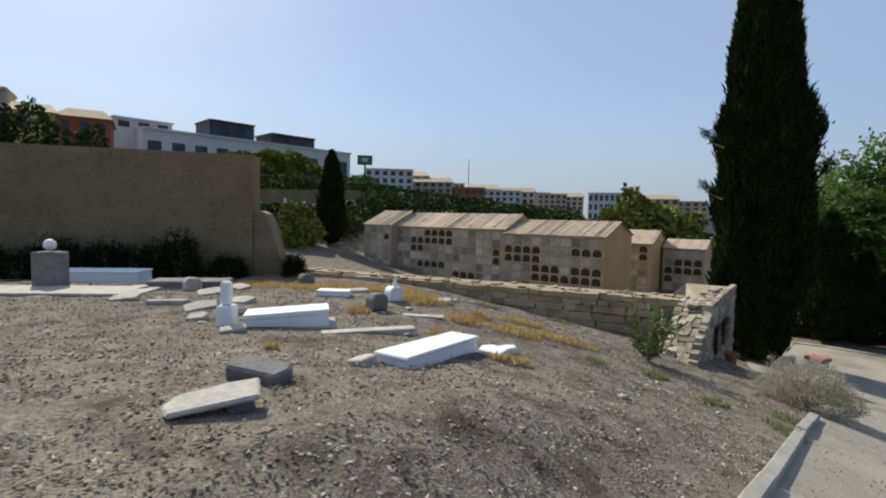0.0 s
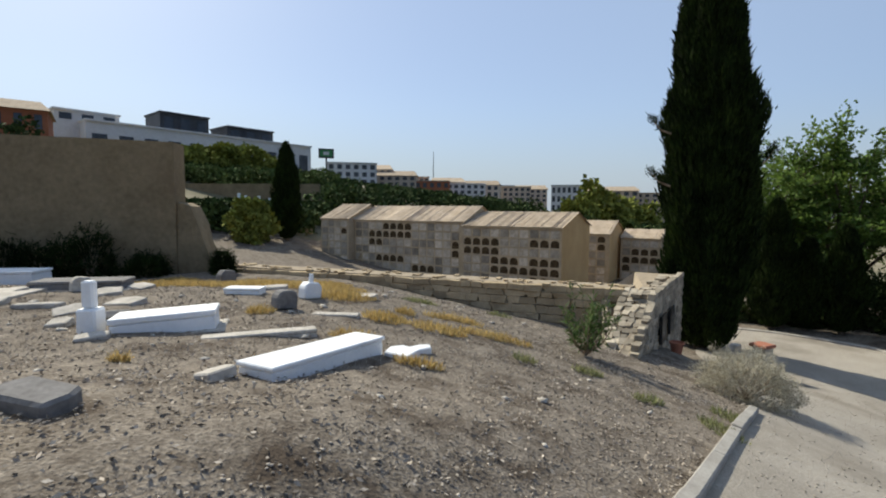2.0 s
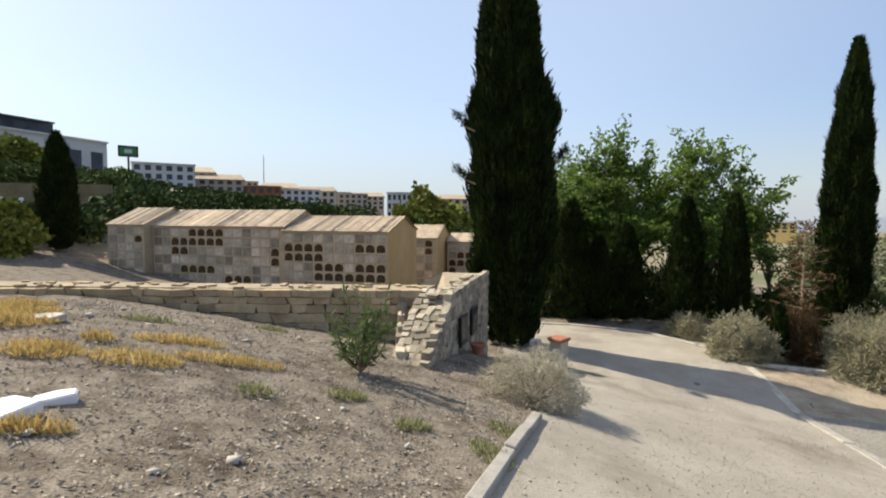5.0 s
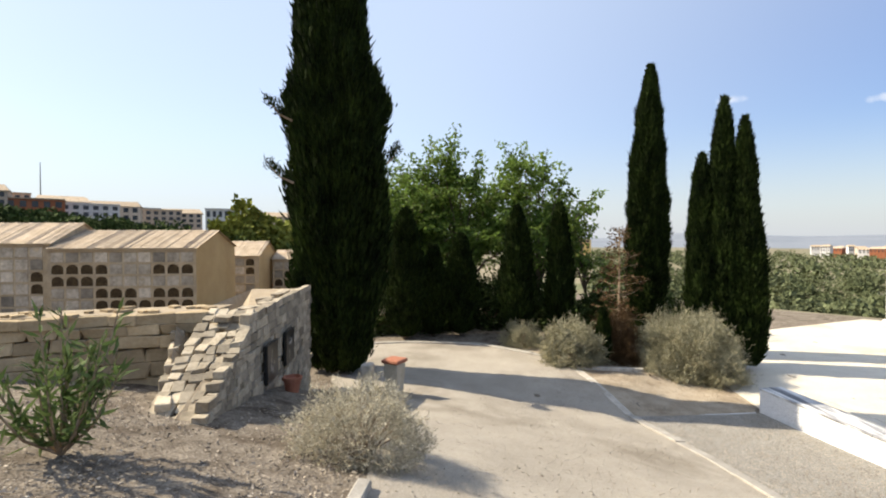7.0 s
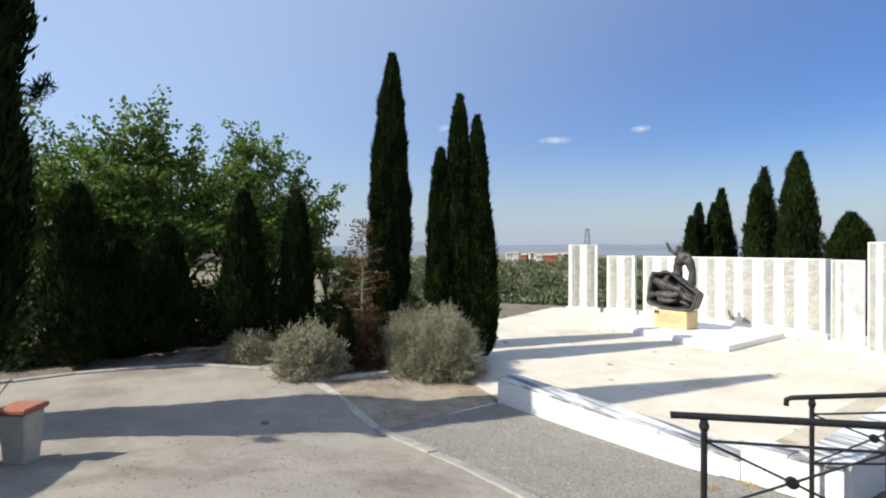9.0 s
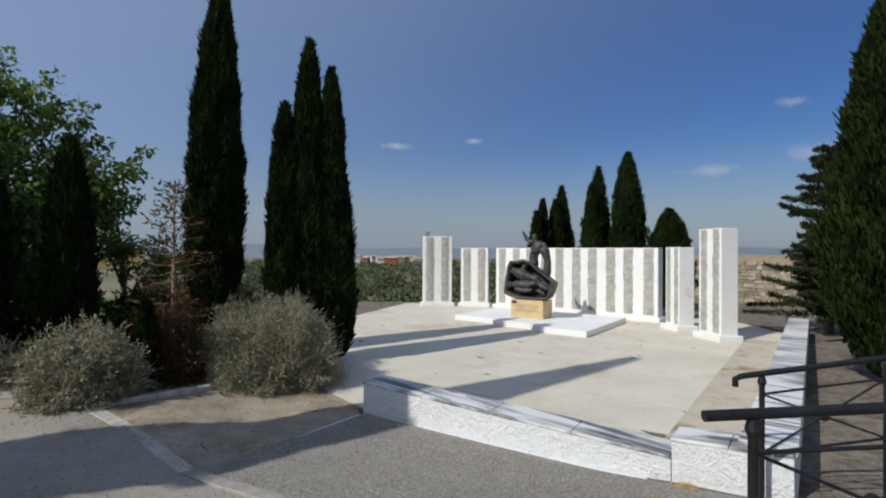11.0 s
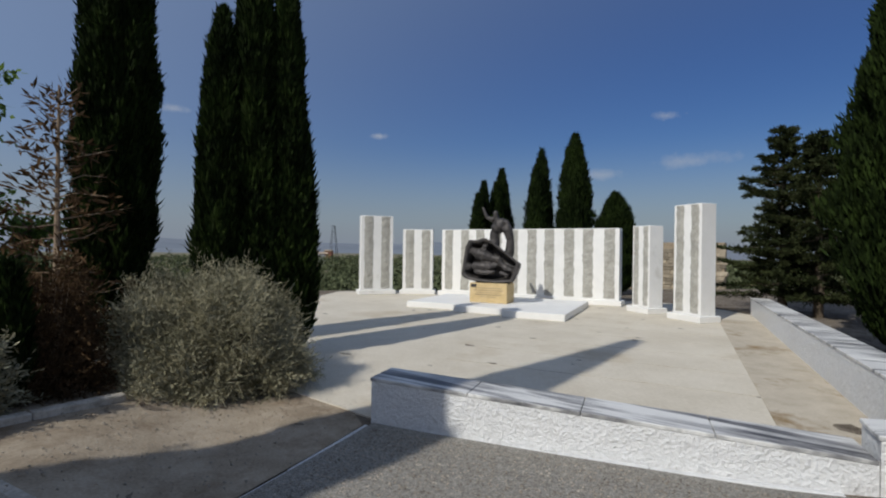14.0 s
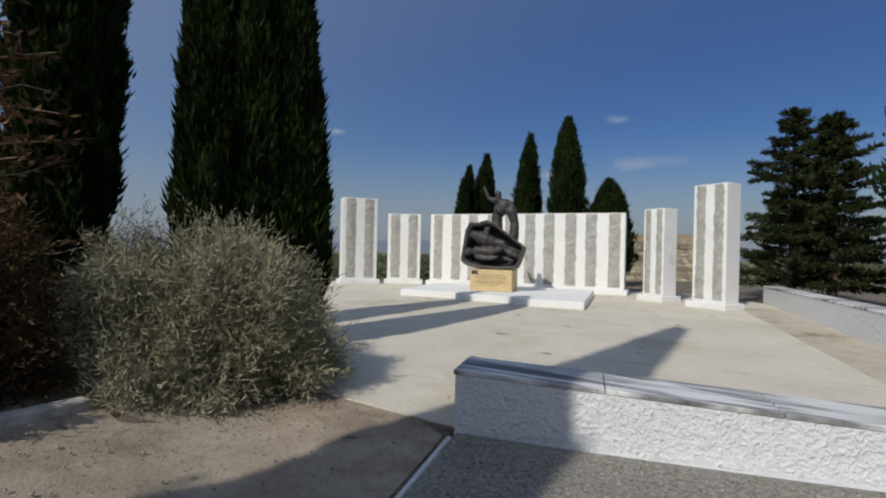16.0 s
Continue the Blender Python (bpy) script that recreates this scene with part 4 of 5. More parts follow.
tagged(part("wall_great", prism([(-3.25, 18.07), (-12.5, 16.9), (-12.6, 17.6), (-3.3, 18.8)], 1.6, lambda x, y: 5.5 if x > -6.2 else 5.62), "bigwall"), "tall ochre rendered cemetery wall, stained near the ground", "wall", kind="structure")
bm = bmesh.new()
v = [bm.verts.new(p) for p in ((-3.24, 18.1, 1.6), (-2.2, 18.35, 1.6), (-2.25, 19.2, 1.6), (-3.24, 19.2, 1.6), (-3.24, 18.15, 4.0), (-2.95, 18.22, 3.9), (-3.0, 19.1, 3.9), (-3.24, 19.1, 4.0))]
for f in ((0, 1, 5, 4), (1, 2, 6, 5), (2, 3, 7, 6), (3, 0, 4, 7), (4, 5, 6, 7), (3, 2, 1, 0)):
    bm.faces.new([v[i] for i in f])
bmesh.ops.subdivide_edges(bm, edges=bm.edges[:], cuts=4, use_grid_fill=True)
for q in bm.verts:
    q.co += Vector((noise.noise(q.co * 3), noise.noise(q.co * 3 + Vector((7, 0, 0))), 0)) * 0.06
tagged(part("wall_buttress", bm, "bigwall"), "eroded sloping ochre buttress at the wall's end", "buttress", kind="structure")


# ---- stone walls built of single stones ----
def stone_mesh(seed, w, d, h):
    r = random.Random(seed)
    bm = bmesh.new()
    box(bm, -w / 2, -d / 2, -h / 2, w / 2, d / 2, h / 2, 0, 0.10 * min(w, h), r)
    bmesh.ops.bevel(bm, geom=bm.edges[:], offset=0.06 * min(w, h), segments=1, affect='EDGES')
    me = bpy.data.meshes.new("stone")
    bm.to_mesh(me)
    bm.free()
    return me


STONES = {}


def stone(kind, parent, material, place, size, rot, r):
    key = (kind, material, r.randrange(6))
    if key not in STONES:
        me = stone_mesh(hash(key[2]) + len(kind), 1, 1, 1)
        me.materials.append(MAT[material])
        STONES[key] = me
    ob = new("stone", STONES[key])
    ob.matrix_world = Matrix.LocRotScale(place, Euler((r.uniform(-0.03, 0.03), r.uniform(-0.03, 0.03), rot + r.uniform(-0.03, 0.03))), size)
    ob.parent = parent
    return ob


def stone_face(parent, a, b, zlo, zhi, course, length, depth, material, r, limit=9999, proud=0.5):
    """Courses of stones along a line; zlo and zhi functions of the share along it."""
    a, b = Vector(a), Vector(b)
    L = (b - a).length
    d = (b - a) / L
    rot = math.atan2(d.y, d.x)
    n = 0
    zmin = min(zlo(0), zlo(1), zlo(0.5))
    zmax = max(zhi(0), zhi(1), zhi(0.5))
    z = zmin
    while z < zmax:
        ch = course * r.uniform(0.8, 1.25)
        s = r.uniform(-0.2, 0)
        while s < L:
            ln = length * r.uniform(0.55, 1.6)
            c = (s + ln / 2) / L
            if 0 <= c <= 1 and zlo(c) - 0.12 < z + ch / 2 < zhi(c) - ch * 0.25 and n < limit:
                p = a + d * (c * L)
                stone("s", parent, material, Vector((p.x, p.y, z + ch / 2)), Vector((ln * 0.97, depth * r.uniform(0.8, 1.15), ch * 0.95)), rot, r)
                n += 1
            s += ln
        z += ch
    return n


rs = random.Random(17)
# long retaining wall, from the buttress to the rubble corner
wa, wb = Vector((-2.35, 18.55)), Vector((6.95, 14.5))
wd = (wb - wa).normalized()
wn2 = Vector((-wd.y, wd.x))
long_wall = tagged(part("wall_stone", prism([tuple(wa + wn2 * 0.1), tuple(wb + wn2 * 0.1), tuple(wb + wn2 * 0.75 + wd * 0.2), tuple(wa + wn2 * 0.75)], -1.2, lambda x, y: 2.33 - 0.04 * (x + 2.3) / 9.0, 0), "mortar"), "low retaining wall of coursed yellow stone, crumbling top", "wall", kind="structure")
stone_face(long_wall, wa + wn2 * 0.08, wb + wn2 * 0.08, lambda c: terrain1(*(wa + (wb - wa) * c)) - 0.05, lambda c: 2.36, 0.155, 0.34, 0.22, "stone", rs, 230)
for i in range(60):
    c = rs.random()
    p = wa + (wb - wa) * c + wn2 * rs.uniform(0.05, 0.7)
    stone("t", long_wall, "stone", Vector((p.x, p.y, 2.34 - 0.04 * c)), Vector((rs.uniform(0.08, 0.22), rs.uniform(0.08, 0.18), 0.045)), rs.uniform(0, 3), rs)
# rubble corner with two dark plaques
ra, rb, rc = Vector((6.02, 12.45)), Vector((7.22, 14.02)), Vector((9.85, 17.45))
rub = tagged(part("wall_rubble", prism([(6.2, 12.7), (7.24, 14.1), (9.8, 17.45), (8.9, 18.1), (6.6, 14.75), (5.95, 12.8)], -0.8, lambda x, y: min(2.2, 1.3 + 0.62 * (y - 12.7)), 0), "mortar"), "rubble stone wall end with ragged sloping top", "wall", kind="structure")
stone_face(rub, ra + Vector((0.05, 0.05)), rb, lambda c: terrain1(*ra.lerp(rb, c)) - 0.1, lambda c: 1.36 + 0.80 * c, 0.10, 0.18, 0.13, "palestone", rs, 160)
stone_face(rub, rb, rc, lambda c: terrain1(*rb.lerp(rc, c)) - 0.1, lambda c: 2.26, 0.12, 0.21, 0.13, "palestone", rs, 290)
# flat stones bedded on the sloping end
up_dir = Vector((0.58, 0.78, 0.46)).normalized()
out_dir = Vector((0.80, -0.60, 0.0))
bed_turn = Matrix((up_dir, -out_dir, up_dir.cross(-out_dir))).transposed().to_euler()
for i in range(14):
    for j in range(5):
        u, w = 0.06 + i * 0.145 + rs.uniform(-0.03, 0.03), -0.60 + j * 0.13 + rs.uniform(-0.02, 0.02)
        p = Vector((6.28, 12.62)) + Vector((0.595, 0.80)) * u + Vector((0.80, -0.60)) * w
        ob = stone("t", rub, "palestone", Vector((p.x, p.y, 1.33 + 0.475 * u + rs.uniform(-0.015, 0.015))), Vector((rs.uniform(0.1, 0.17), rs.uniform(0.09, 0.15), rs.uniform(0.045, 0.065))), 0, rs)
        ob.rotation_euler = (bed_turn.x + rs.uniform(-0.05, 0.05), bed_turn.y + rs.uniform(-0.05, 0.05), bed_turn.z + rs.uniform(-0.3, 0.3))
stone_face(rub, (5.9, 12.75), (6.6, 14.7), lambda c: 1.2, lambda c: 1.36 + 0.80 * c, 0.125, 0.22, 0.14, "palestone", rs, 60)
for i in range(26):
    p = rb.lerp(rc, rs.random()) + Vector((rs.uniform(-0.35, -0.02), rs.uniform(0.02, 0.3)))
    stone("t", rub, "palestone", Vector((p.x, p.y, 2.22)), Vector((rs.uniform(0.14, 0.3), rs.uniform(0.12, 0.22), 0.07)), 0.85, rs)
fd = (rc - rb).normalized()
fa = math.degrees(math.atan2(fd.y, fd.x))
for s, z in ((0.80, 1.47), (1.95, 1.45)):
    p = rb + fd * s - Vector((-fd.y, fd.x)) * 0.125
    pq = thing("wall_plaque", pose(p.x, p.y, z, 0, 0, fa), "black stone plaque with worn pale motif", "plaque", "plaques on the rubble wall")
    panel = part("panel", boxmesh(-0.30, -0.02, -0.28, 0.30, 0.03, 0.28, 0.006), "plaque", pq)
    rp = random.Random(int(s * 10))
    for k in range(7):
        u, w = rp.uniform(-0.14, 0.12), rp.uniform(-0.2, 0.12)
        part("motif_bar", boxmesh(u, -0.024, w, u + rp.uniform(0.02, 0.09), -0.0205, w + rp.uniform(0.02, 0.1)), "kerb", panel, "worn pale motif")
fp = rb + fd * 1.1 + Vector((fd.y, -fd.x)) * 0.35
th = thing("flower_pot", pose(fp.x, fp.y, terrain1(fp.x, fp.y)), "small terracotta flower pot below the plaques", "flower pot")
part("pot", lathe([(0.09, -0.03), (0.13, 0.2), (0.15, 0.2), (0.15, 0.24), (0.12, 0.24), (0.11, 0.2)], 14), "terracotta", th)
# dead side branches of the great cypress
for (z, L, a) in ((6.1, 0.55, 2.75), (4.6, 0.6, 2.9), (5.2, 0.3, -0.4)):
    r = np.random.default_rng(int(z * 10))
    base = np.array([11.19 + 1.15 * math.cos(a), 18.27 + 1.15 * math.sin(a), z])
    tip = base + np.array([math.cos(a) * L, math.sin(a) * L, 0.45])
    br = thing("side_branch", pose(*base), "dry side spray of the great cypress", "branch")
    part("stem", tube([(0, 0, 0), tuple((tip - base) * 0.5 - np.array([0, 0, 0.1])), tuple(tip - base)], [0.03, 0.02, 0.008], 6), "deadwood", br)
    u = r.uniform(0.3, 1.05, 260)
    b = (tip - base) * u[:, None] + r.normal(0, 0.05, (260, 3))
    part("foliage", blades("foliage", b, b + r.normal(0, 0.07, (260, 3)) + np.array([0, 0, 0.05]), 0.014, r), "cypress", br)
for i, (x, y, w, h) in enumerate(((-4.85, 17.3, 1.1, 1.25), (-6.0, 17.2, 1.3, 0.7), (-7.2, 17.0, 1.6, 0.75), (-8.4, 16.8, 1.5, 0.7), (-9.6, 16.6, 1.8, 0.9), (-11.0, 16.5, 1.7, 0.8), (-3.7, 17.5, 0.9, 0.5), (-2.1, 18.0, 0.5, 0.55), (-5.4, 17.3, 1.2, 0.9), (-7.8, 17.0, 1.4, 1.0), (-10.3, 16.6, 1.6, 1.05), (-6.6, 17.1, 1.2, 0.95))):
    bush("dark_shrub", x, y, w, h, 310 + i, 6000, "cypress", "dark dry scrub at the foot of the ochre wall", twig=0.16, leafw=0.012, group="scrub along the ochre wall")


# ---- graves ----
def grave(name, x, y, rot, L, W, H, material, label, tilt=(0, 0), dz=0.0, lid=0.06, footing=True):
    th = thing(name, pose(x, y, terrain1(x, y) + dz, tilt[0], tilt[1], rot), label, "grave", "graves")
    bm = bmesh.new()
    v = box(bm, -L / 2, -W / 2, -0.25, L / 2, W / 2, H - lid)
    for q in v:
        if q.co.z > 0:
            q.co.x *= 0.97
            q.co.y *= 0.93
    bmesh.ops.bevel(bm, geom=bm.edges[:], offset=0.012, segments=1, affect='EDGES')
    part("body", bm, material, th)
    part("lid", boxmesh(-L / 2, -W / 2 * 0.98, H - lid + 0.002, L / 2, W / 2 * 0.98, H, 0.01), material, th)
    if footing:
        part("footing", boxmesh(-L / 2 - 0.06, -W / 2 - 0.07, -0.28, L / 2 + 0.08, W / 2 + 0.07, 0.03, 0.015), "tombslab", th, "chipped pale footing")
    return th


grave("white_grave", 1.73, 9.32, 62, 1.58, 0.36, 0.13, "tombwhite", "white marble grave slab with faint worn lines", (2, 5), 0.02, 0.04, False)
grave("white_grave", -0.02, 10.42, 14, 0.98, 0.44, 0.23, "tombwhite", "whitewashed box grave with a broken cross stump", (0, -3), -0.05)
st1 = thing("cross_stump", pose(-0.72, 10.3, terrain1(-0.7, 10.3)), "broken white stone cross on a block", "cross")
part("block", boxmesh(-0.09, -0.1, -0.1, 0.1, 0.1, 0.24, 0.02), "tombwhite", st1)
part("stump", boxmesh(-0.06, -0.05, 0.24, 0.06, 0.05, 0.52, 0.02), "tombwhite", st1)
sl = thing("fallen_slab", pose(0.6, 7.03, terrain1(0.6, 7.03) + 0.07, 6, -7, 24), "fallen cream stone slab propped on rubble", "slab")
part("slab", prism([(-0.24, -0.11), (0.20, -0.13), (0.22, 0.10), (0.07, 0.12), (-0.2, 0.10), (-0.27, 0.01)], -0.014, 0.018, 0.012), "tombslab", sl)
part("support", boxmesh(0.03, -0.09, -0.16, 0.17, 0.07, -0.016, 0.015), "tombgrey", sl, "grey rubble block")
gs = thing("grey_headstone", pose(0.62, 7.62, terrain1(0.62, 7.62) + 0.02, 6, 5, -20), "dark grey fallen headstone lying in earth", "headstone")
part("stone", prism([(-0.19, -0.12), (0.18, -0.10), (0.2, 0.03), (0.16, 0.12), (-0.16, 0.11), (-0.21, 0.0)], -0.1, 0.075, 0.018), "tombgrey", gs)
grave("low_grave", 0.1, 12.6, -6, 0.55, 0.28, 0.1, "tombwhite", "small pale stone block half sunk in earth", (0, 0), 0, 0.04, False)
grave("grey_grave", -2.6, 13.3, 8, 1.3, 0.55, 0.16, "tombgrey", "old grey stone grave by the wall", (0, 0), 0, 0.05)
grave("white_grave", -5.4, 15.2, 6, 1.7, 0.7, 0.3, "tombwhite", "white box grave before the ochre wall", (0, 0), 0, 0.05)
grave("low_grave", -4.4, 12.5, 4, 3.0, 0.9, 0.04, "tombslab", "low wide grave border of worn stone", (0, 0), 0, 0.05, False)
grave("low_grave", 1.0, 10.15, 18, 1.1, 0.18, 0.03, "tombslab", "narrow pale stone edging in earth", (0, 0), 0, 0.04, False)
grave("low_grave", 1.6, 11.3, -10, 0.6, 0.16, 0.03, "tombslab", "broken pale stone edging in earth", (0, 0), 0, 0.04, False)
ph = thing("grave_pillar", pose(-4.85, 13.0, terrain1(-4.8, 13.0)), "grey stone grave pillar with a white ball", "grave pillar")
part("block", boxmesh(-0.2, -0.18, -0.1, 0.2, 0.18, 0.62, 0.02), "tombgrey", ph)
bm = bmesh.new()
bmesh.ops.create_icosphere(bm, subdivisions=2, radius=0.1, matrix=Matrix.Translation((0, 0, 0.74)))
part("ball", bm, "tombwhite", ph, "white stone ball")
for x, y, s, m, lab in ((0.92, 11.5, 0.15, "tombgrey", "round-topped grey stone marker in dry grass"), (1.1, 12.3, 0.15, "tombwhite", "small white stone marker with a broken cross"), (-1.0, 15.0, 0.18, "tombgrey", "small dark headstone near the wall"), (-2.4, 12.9, 0.14, "tombslab", "small leaning grave marker")):
    th = thing("grave_marker", pose(x, y, terrain1(x, y), 0, 6, s * 300), lab, "grave marker", "grave markers")
    prof = [(-s, 0), (s, 0), (s, s * 1.1), (s * 0.6, s * 1.6), (-s * 0.6, s * 1.6), (-s, s * 1.1)]
    bm = prism([(p, q) for p, q in prof], -0.09, 0.09, 0.02)
    bmesh.ops.rotate(bm, verts=bm.verts, cent=(0, 0, 0), matrix=Matrix.Rotation(math.pi / 2, 3, 'X'))
    part("stone", bm, m, th)
    if m == "tombwhite":
        part("cross", tube([(0, 0, s * 1.5), (0, 0, s * 2.4)], [0.04, 0.03], 6), "tombwhite", th)

# clods, fallen leaves and stones on the earth
r = np.random.default_rng(21)
n = 170000
px = r.uniform(-7, 9.2, n)
py = 5 + 13 * r.random(n) ** 1.5
kl = np.array(KERB_L + [(8.3, 12.6), (9.6, 15.2)])
keep = (px < np.interp(py, kl[:, 1], kl[:, 0]) - 0.12) & (py < 18.3 - (px + 2.4) * 0.436)
px, py = px[keep], py[keep]
sz = 0.0035 + 0.0125 * r.random(len(px)) ** 3
tagged(part("clods", chunks("clods", np.stack([px, py, terrain(px, py) + sz * 0.2], 1), sz, r, 0.42), "litter"), "dry clods, pebbles and dead leaves on earth", "clods", kind="stuff")
n = 30000
px = r.uniform(-6, 9.2, n)
py = 5 + 12 * r.random(n) ** 1.5
keep = (px < np.interp(py, kl[:, 1], kl[:, 0]) - 0.1) & (py < 18.3 - (px + 2.4) * 0.436)
px, py = px[keep], py[keep]
b = np.stack([px, py, terrain(px, py) + 0.015], 1)
d = r.normal(0, 1, b.shape) * np.array([1, 1, 0.25])
d /= np.linalg.norm(d, axis=1)[:, None]
tagged(part("dead_leaves", blades("dead_leaves", b, b + d * (0.02 + 0.032 * r.random(len(b)))[:, None], 0.009, r), "litter"), "scattered curled dead leaves on earth", "leaves", kind="stuff")
# white chips and broken stone among the graves
n = 170
px, py = r.uniform(-4.5, 5.0, n), 8.2 + 8.0 * r.random(n)
keep = py < 17.6 - (px + 2.4) * 0.436
px, py = px[keep], py[keep]
tagged(part("stone_chips", chunks("stone_chips", np.stack([px, py, terrain(px, py) + 0.01], 1), 0.02 + 0.06 * r.random(len(px)) ** 3, r, 0.45), "tombslab"), "pale broken stone chips among the graves", "stone chips", kind="stuff")
for i, (x, y, rot, L, W, tx) in enumerate(((2.62, 10.2, 20, 0.26, 0.14, 5), (2.42, 9.95, 62, 0.3, 0.3, 3), (1.15, 8.5, 70, 0.3, 0.16, -8), (-1.2, 10.6, 10, 0.24, 0.2, 12), (-0.5, 9.95, 30, 0.3, 0.16, 8), (0.4, 13.2, 15, 0.4, 0.22, 4), (-1.9, 12.6, 35, 0.5, 0.3, 10), (1.9, 12.7, -20, 0.35, 0.2, 6), (-1.5, 11.3, 40, 0.45, 0.25, 14), (-1.15, 11.8, -15, 0.5, 0.3, 9), (-2.1, 11.6, 5, 0.6, 0.12, 3), (-0.9, 11.0, 65, 0.35, 0.22, -16), (-2.9, 11.9, 20, 0.4, 0.25, 11), (-1.8, 13.4, 80, 0.4, 0.3, 7), (-3.3, 12.9, -30, 0.5, 0.22, 10))):
    th = thing("broken_slab", pose(x, y, terrain1(x, y) + 0.015, tx, -tx / 2, rot), "broken pale stone piece lying on earth", "stone", "broken stones")
    part("piece", prism([(-L / 2, -W / 2), (L * 0.4, -W * 0.55), (L / 2, W * 0.2), (L * 0.1, W / 2), (-L * 0.45, W * 0.4)], -0.04, 0.045, 0.012), "tombwhite" if i < 2 else "tombslab", th)
# pebbles of the path
n = 9000
t = r.random(n)
px = 3 + 14 * t + r.normal(0, 1.6, n)
py = 4.5 + 10.5 * t + r.normal(0, 1.6, n)
keep = px > np.interp(py, kl[:, 1], kl[:, 0]) + 0.2
px, py = px[keep], py[keep]
tagged(part("pebbles", chunks("pebbles", np.stack([px, py, terrain(px, py) + 0.033], 1), 0.006 + 0.012 * r.random(len(px)) ** 2, r), "gravel"), "loose pale pebbles on the path", "pebbles", kind="stuff")


def inside(px, py, ring):
    """Which places lie inside a plan outline."""
    hit = np.zeros(len(px), bool)
    for (x0, y0), (x1, y1) in zip(ring, ring[1:] + ring[:1]):
        hit ^= ((y0 > py) != (y1 > py)) & (px < (x1 - x0) * (py - y0) / (y1 - y0 + 1e-9) + x0)
    return hit


n = 60000
px, py = r.uniform(10.5, 17.4, n), r.uniform(4.0, 12.6, n)
keep = inside(px, py, KERB_R[1:] + [(17.2, 10.83), (16.0, 9.1), (14.6, 7.1), (13.4, 6.0), (12.2, 6.3)])
px, py = px[keep], py[keep]
tagged(part("chippings", chunks("chippings", np.stack([px, py, terrain(px, py) + 0.046], 1), 0.005 + 0.011 * r.random(len(px)) ** 2, r, 0.5), "litter"), "loose grey chippings bedded in worn asphalt", "chippings", kind="stuff")
n = 30000
px, py = r.uniform(14.5, 25, n), r.uniform(10.5, 18, n)
keep = inside(px, py, [(15.1, 12.7), (16.7, 15.1), (18.2, 15.6), (21.5, 14.4), (21.6, 12.3), (19.4, 11.7), (17.5, 11.1)]) & (r.random(n) < np.clip(1.6 - 0.75 * np.hypot(px - 18.8, py - 13.0), 0.04, 1))
px, py = px[keep], py[keep]
b = np.stack([px, py, terrain(px, py) + 0.02], 1)
d = r.normal(0, 1, b.shape) * np.array([1, 1, 0.3])
d /= np.linalg.norm(d, axis=1)[:, None]
tagged(part("bed_litter", blades("bed_litter", b, b + d * (0.015 + 0.04 * r.random(len(b)))[:, None], 0.004, r), "deadwood"), "dry brown twigs and leaf litter in the bed", "litter", kind="stuff")


def tufts(name, centres, material, label, h=0.16, per=420, seed=1):
    r = np.random.default_rng(seed)
    B, T = [], []
    for x, y, w, d in centres:
        n = int(per * w * d / 0.5) + 120
        q = np.sqrt(r.random(n))
        a = r.uniform(0, 6.28, n)
        bx, by = x + q * np.cos(a) * w / 2, y + q * np.sin(a) * d / 2
        b = np.stack([bx, by, terrain(bx, by)], 1)
        o = r.normal(0, 0.45, (n, 3)) + np.array([0, 0, 1])
        o /= np.linalg.norm(o, axis=1)[:, None]
        B.append(b)
        T.append(b + o * (h * r.uniform(0.4, 1.2, n) * (1.1 - 0.5 * q))[:, None])
    return tagged(part(name, blades(name, np.concatenate(B), np.concatenate(T), 0.006, r), material), label, "grass", kind="stuff")


tufts("dry_grass", [(1.55, 12.6, 1.0, 0.7), (2.22, 11.4, 0.6, 0.5), (2.9, 11.35, 0.8, 0.4), (3.7, 11.6, 1.1, 0.25), (0.0, 13.9, 1.9, 1.1), (-1.5, 14.2, 1.9, 1.1), (-0.5, 15.3, 1.9, 0.9), (0.9, 14.6, 1.2, 0.8), (1.4, 8.95, 0.4, 0.15), (0.7, 11.2, 0.35, 0.25), (2.5, 12.0, 0.3, 0.2), (0.2, 9.1, 0.15, 0.1), (-2.6, 16.6, 1.0, 0.3), (3.2, 12.2, 0.9, 0.3), (1.9, 10.3, 0.5, 0.12), (2.6, 9.7, 0.5, 0.15), (1.2, 13.4, 1.3, 0.5)], "drygrass", "clumps of dry golden grass among graves", 0.14, 800, 5)
tufts("weeds", [(4.75, 10.9, 0.4, 0.25), (5.2, 10.25, 0.35, 0.25), (5.7, 9.7, 0.3, 0.7), (6.2, 10.3, 0.3, 0.5), (3.9, 10.75, 0.3, 0.2), (2.75, 13.35, 0.6, 0.3), (-2.0, 17.7, 0.4, 0.35), (4.3, 14.2, 0.5, 0.25)], "weed", "low greenish weeds on dry earth", 0.13, 420, 6)
tufts("weeds_edge", [(14.4, 6.7, 0.35, 0.3), (14.0, 7.2, 0.2, 0.2)], "drygrass", "dry weeds at the foot of the low wall", 0.12, 500, 7)

# ---- planter ----
th = thing("planter", pose(10.94, 15.77, terrain1(10.94, 15.77), 0, 0, 20), "square stone planter with terracotta rim on gravel", "planter")
bm = bmesh.new()
for q in box(bm, -0.17, -0.17, 0, 0.17, 0.17, 0.68):
    if q.co.z < 0.1:
        q.co.x *= 0.78
        q.co.y *= 0.78
bmesh.ops.bevel(bm, geom=bm.edges[:], offset=0.015, segments=1, affect='EDGES')
part("body", bm, "potbody", th)
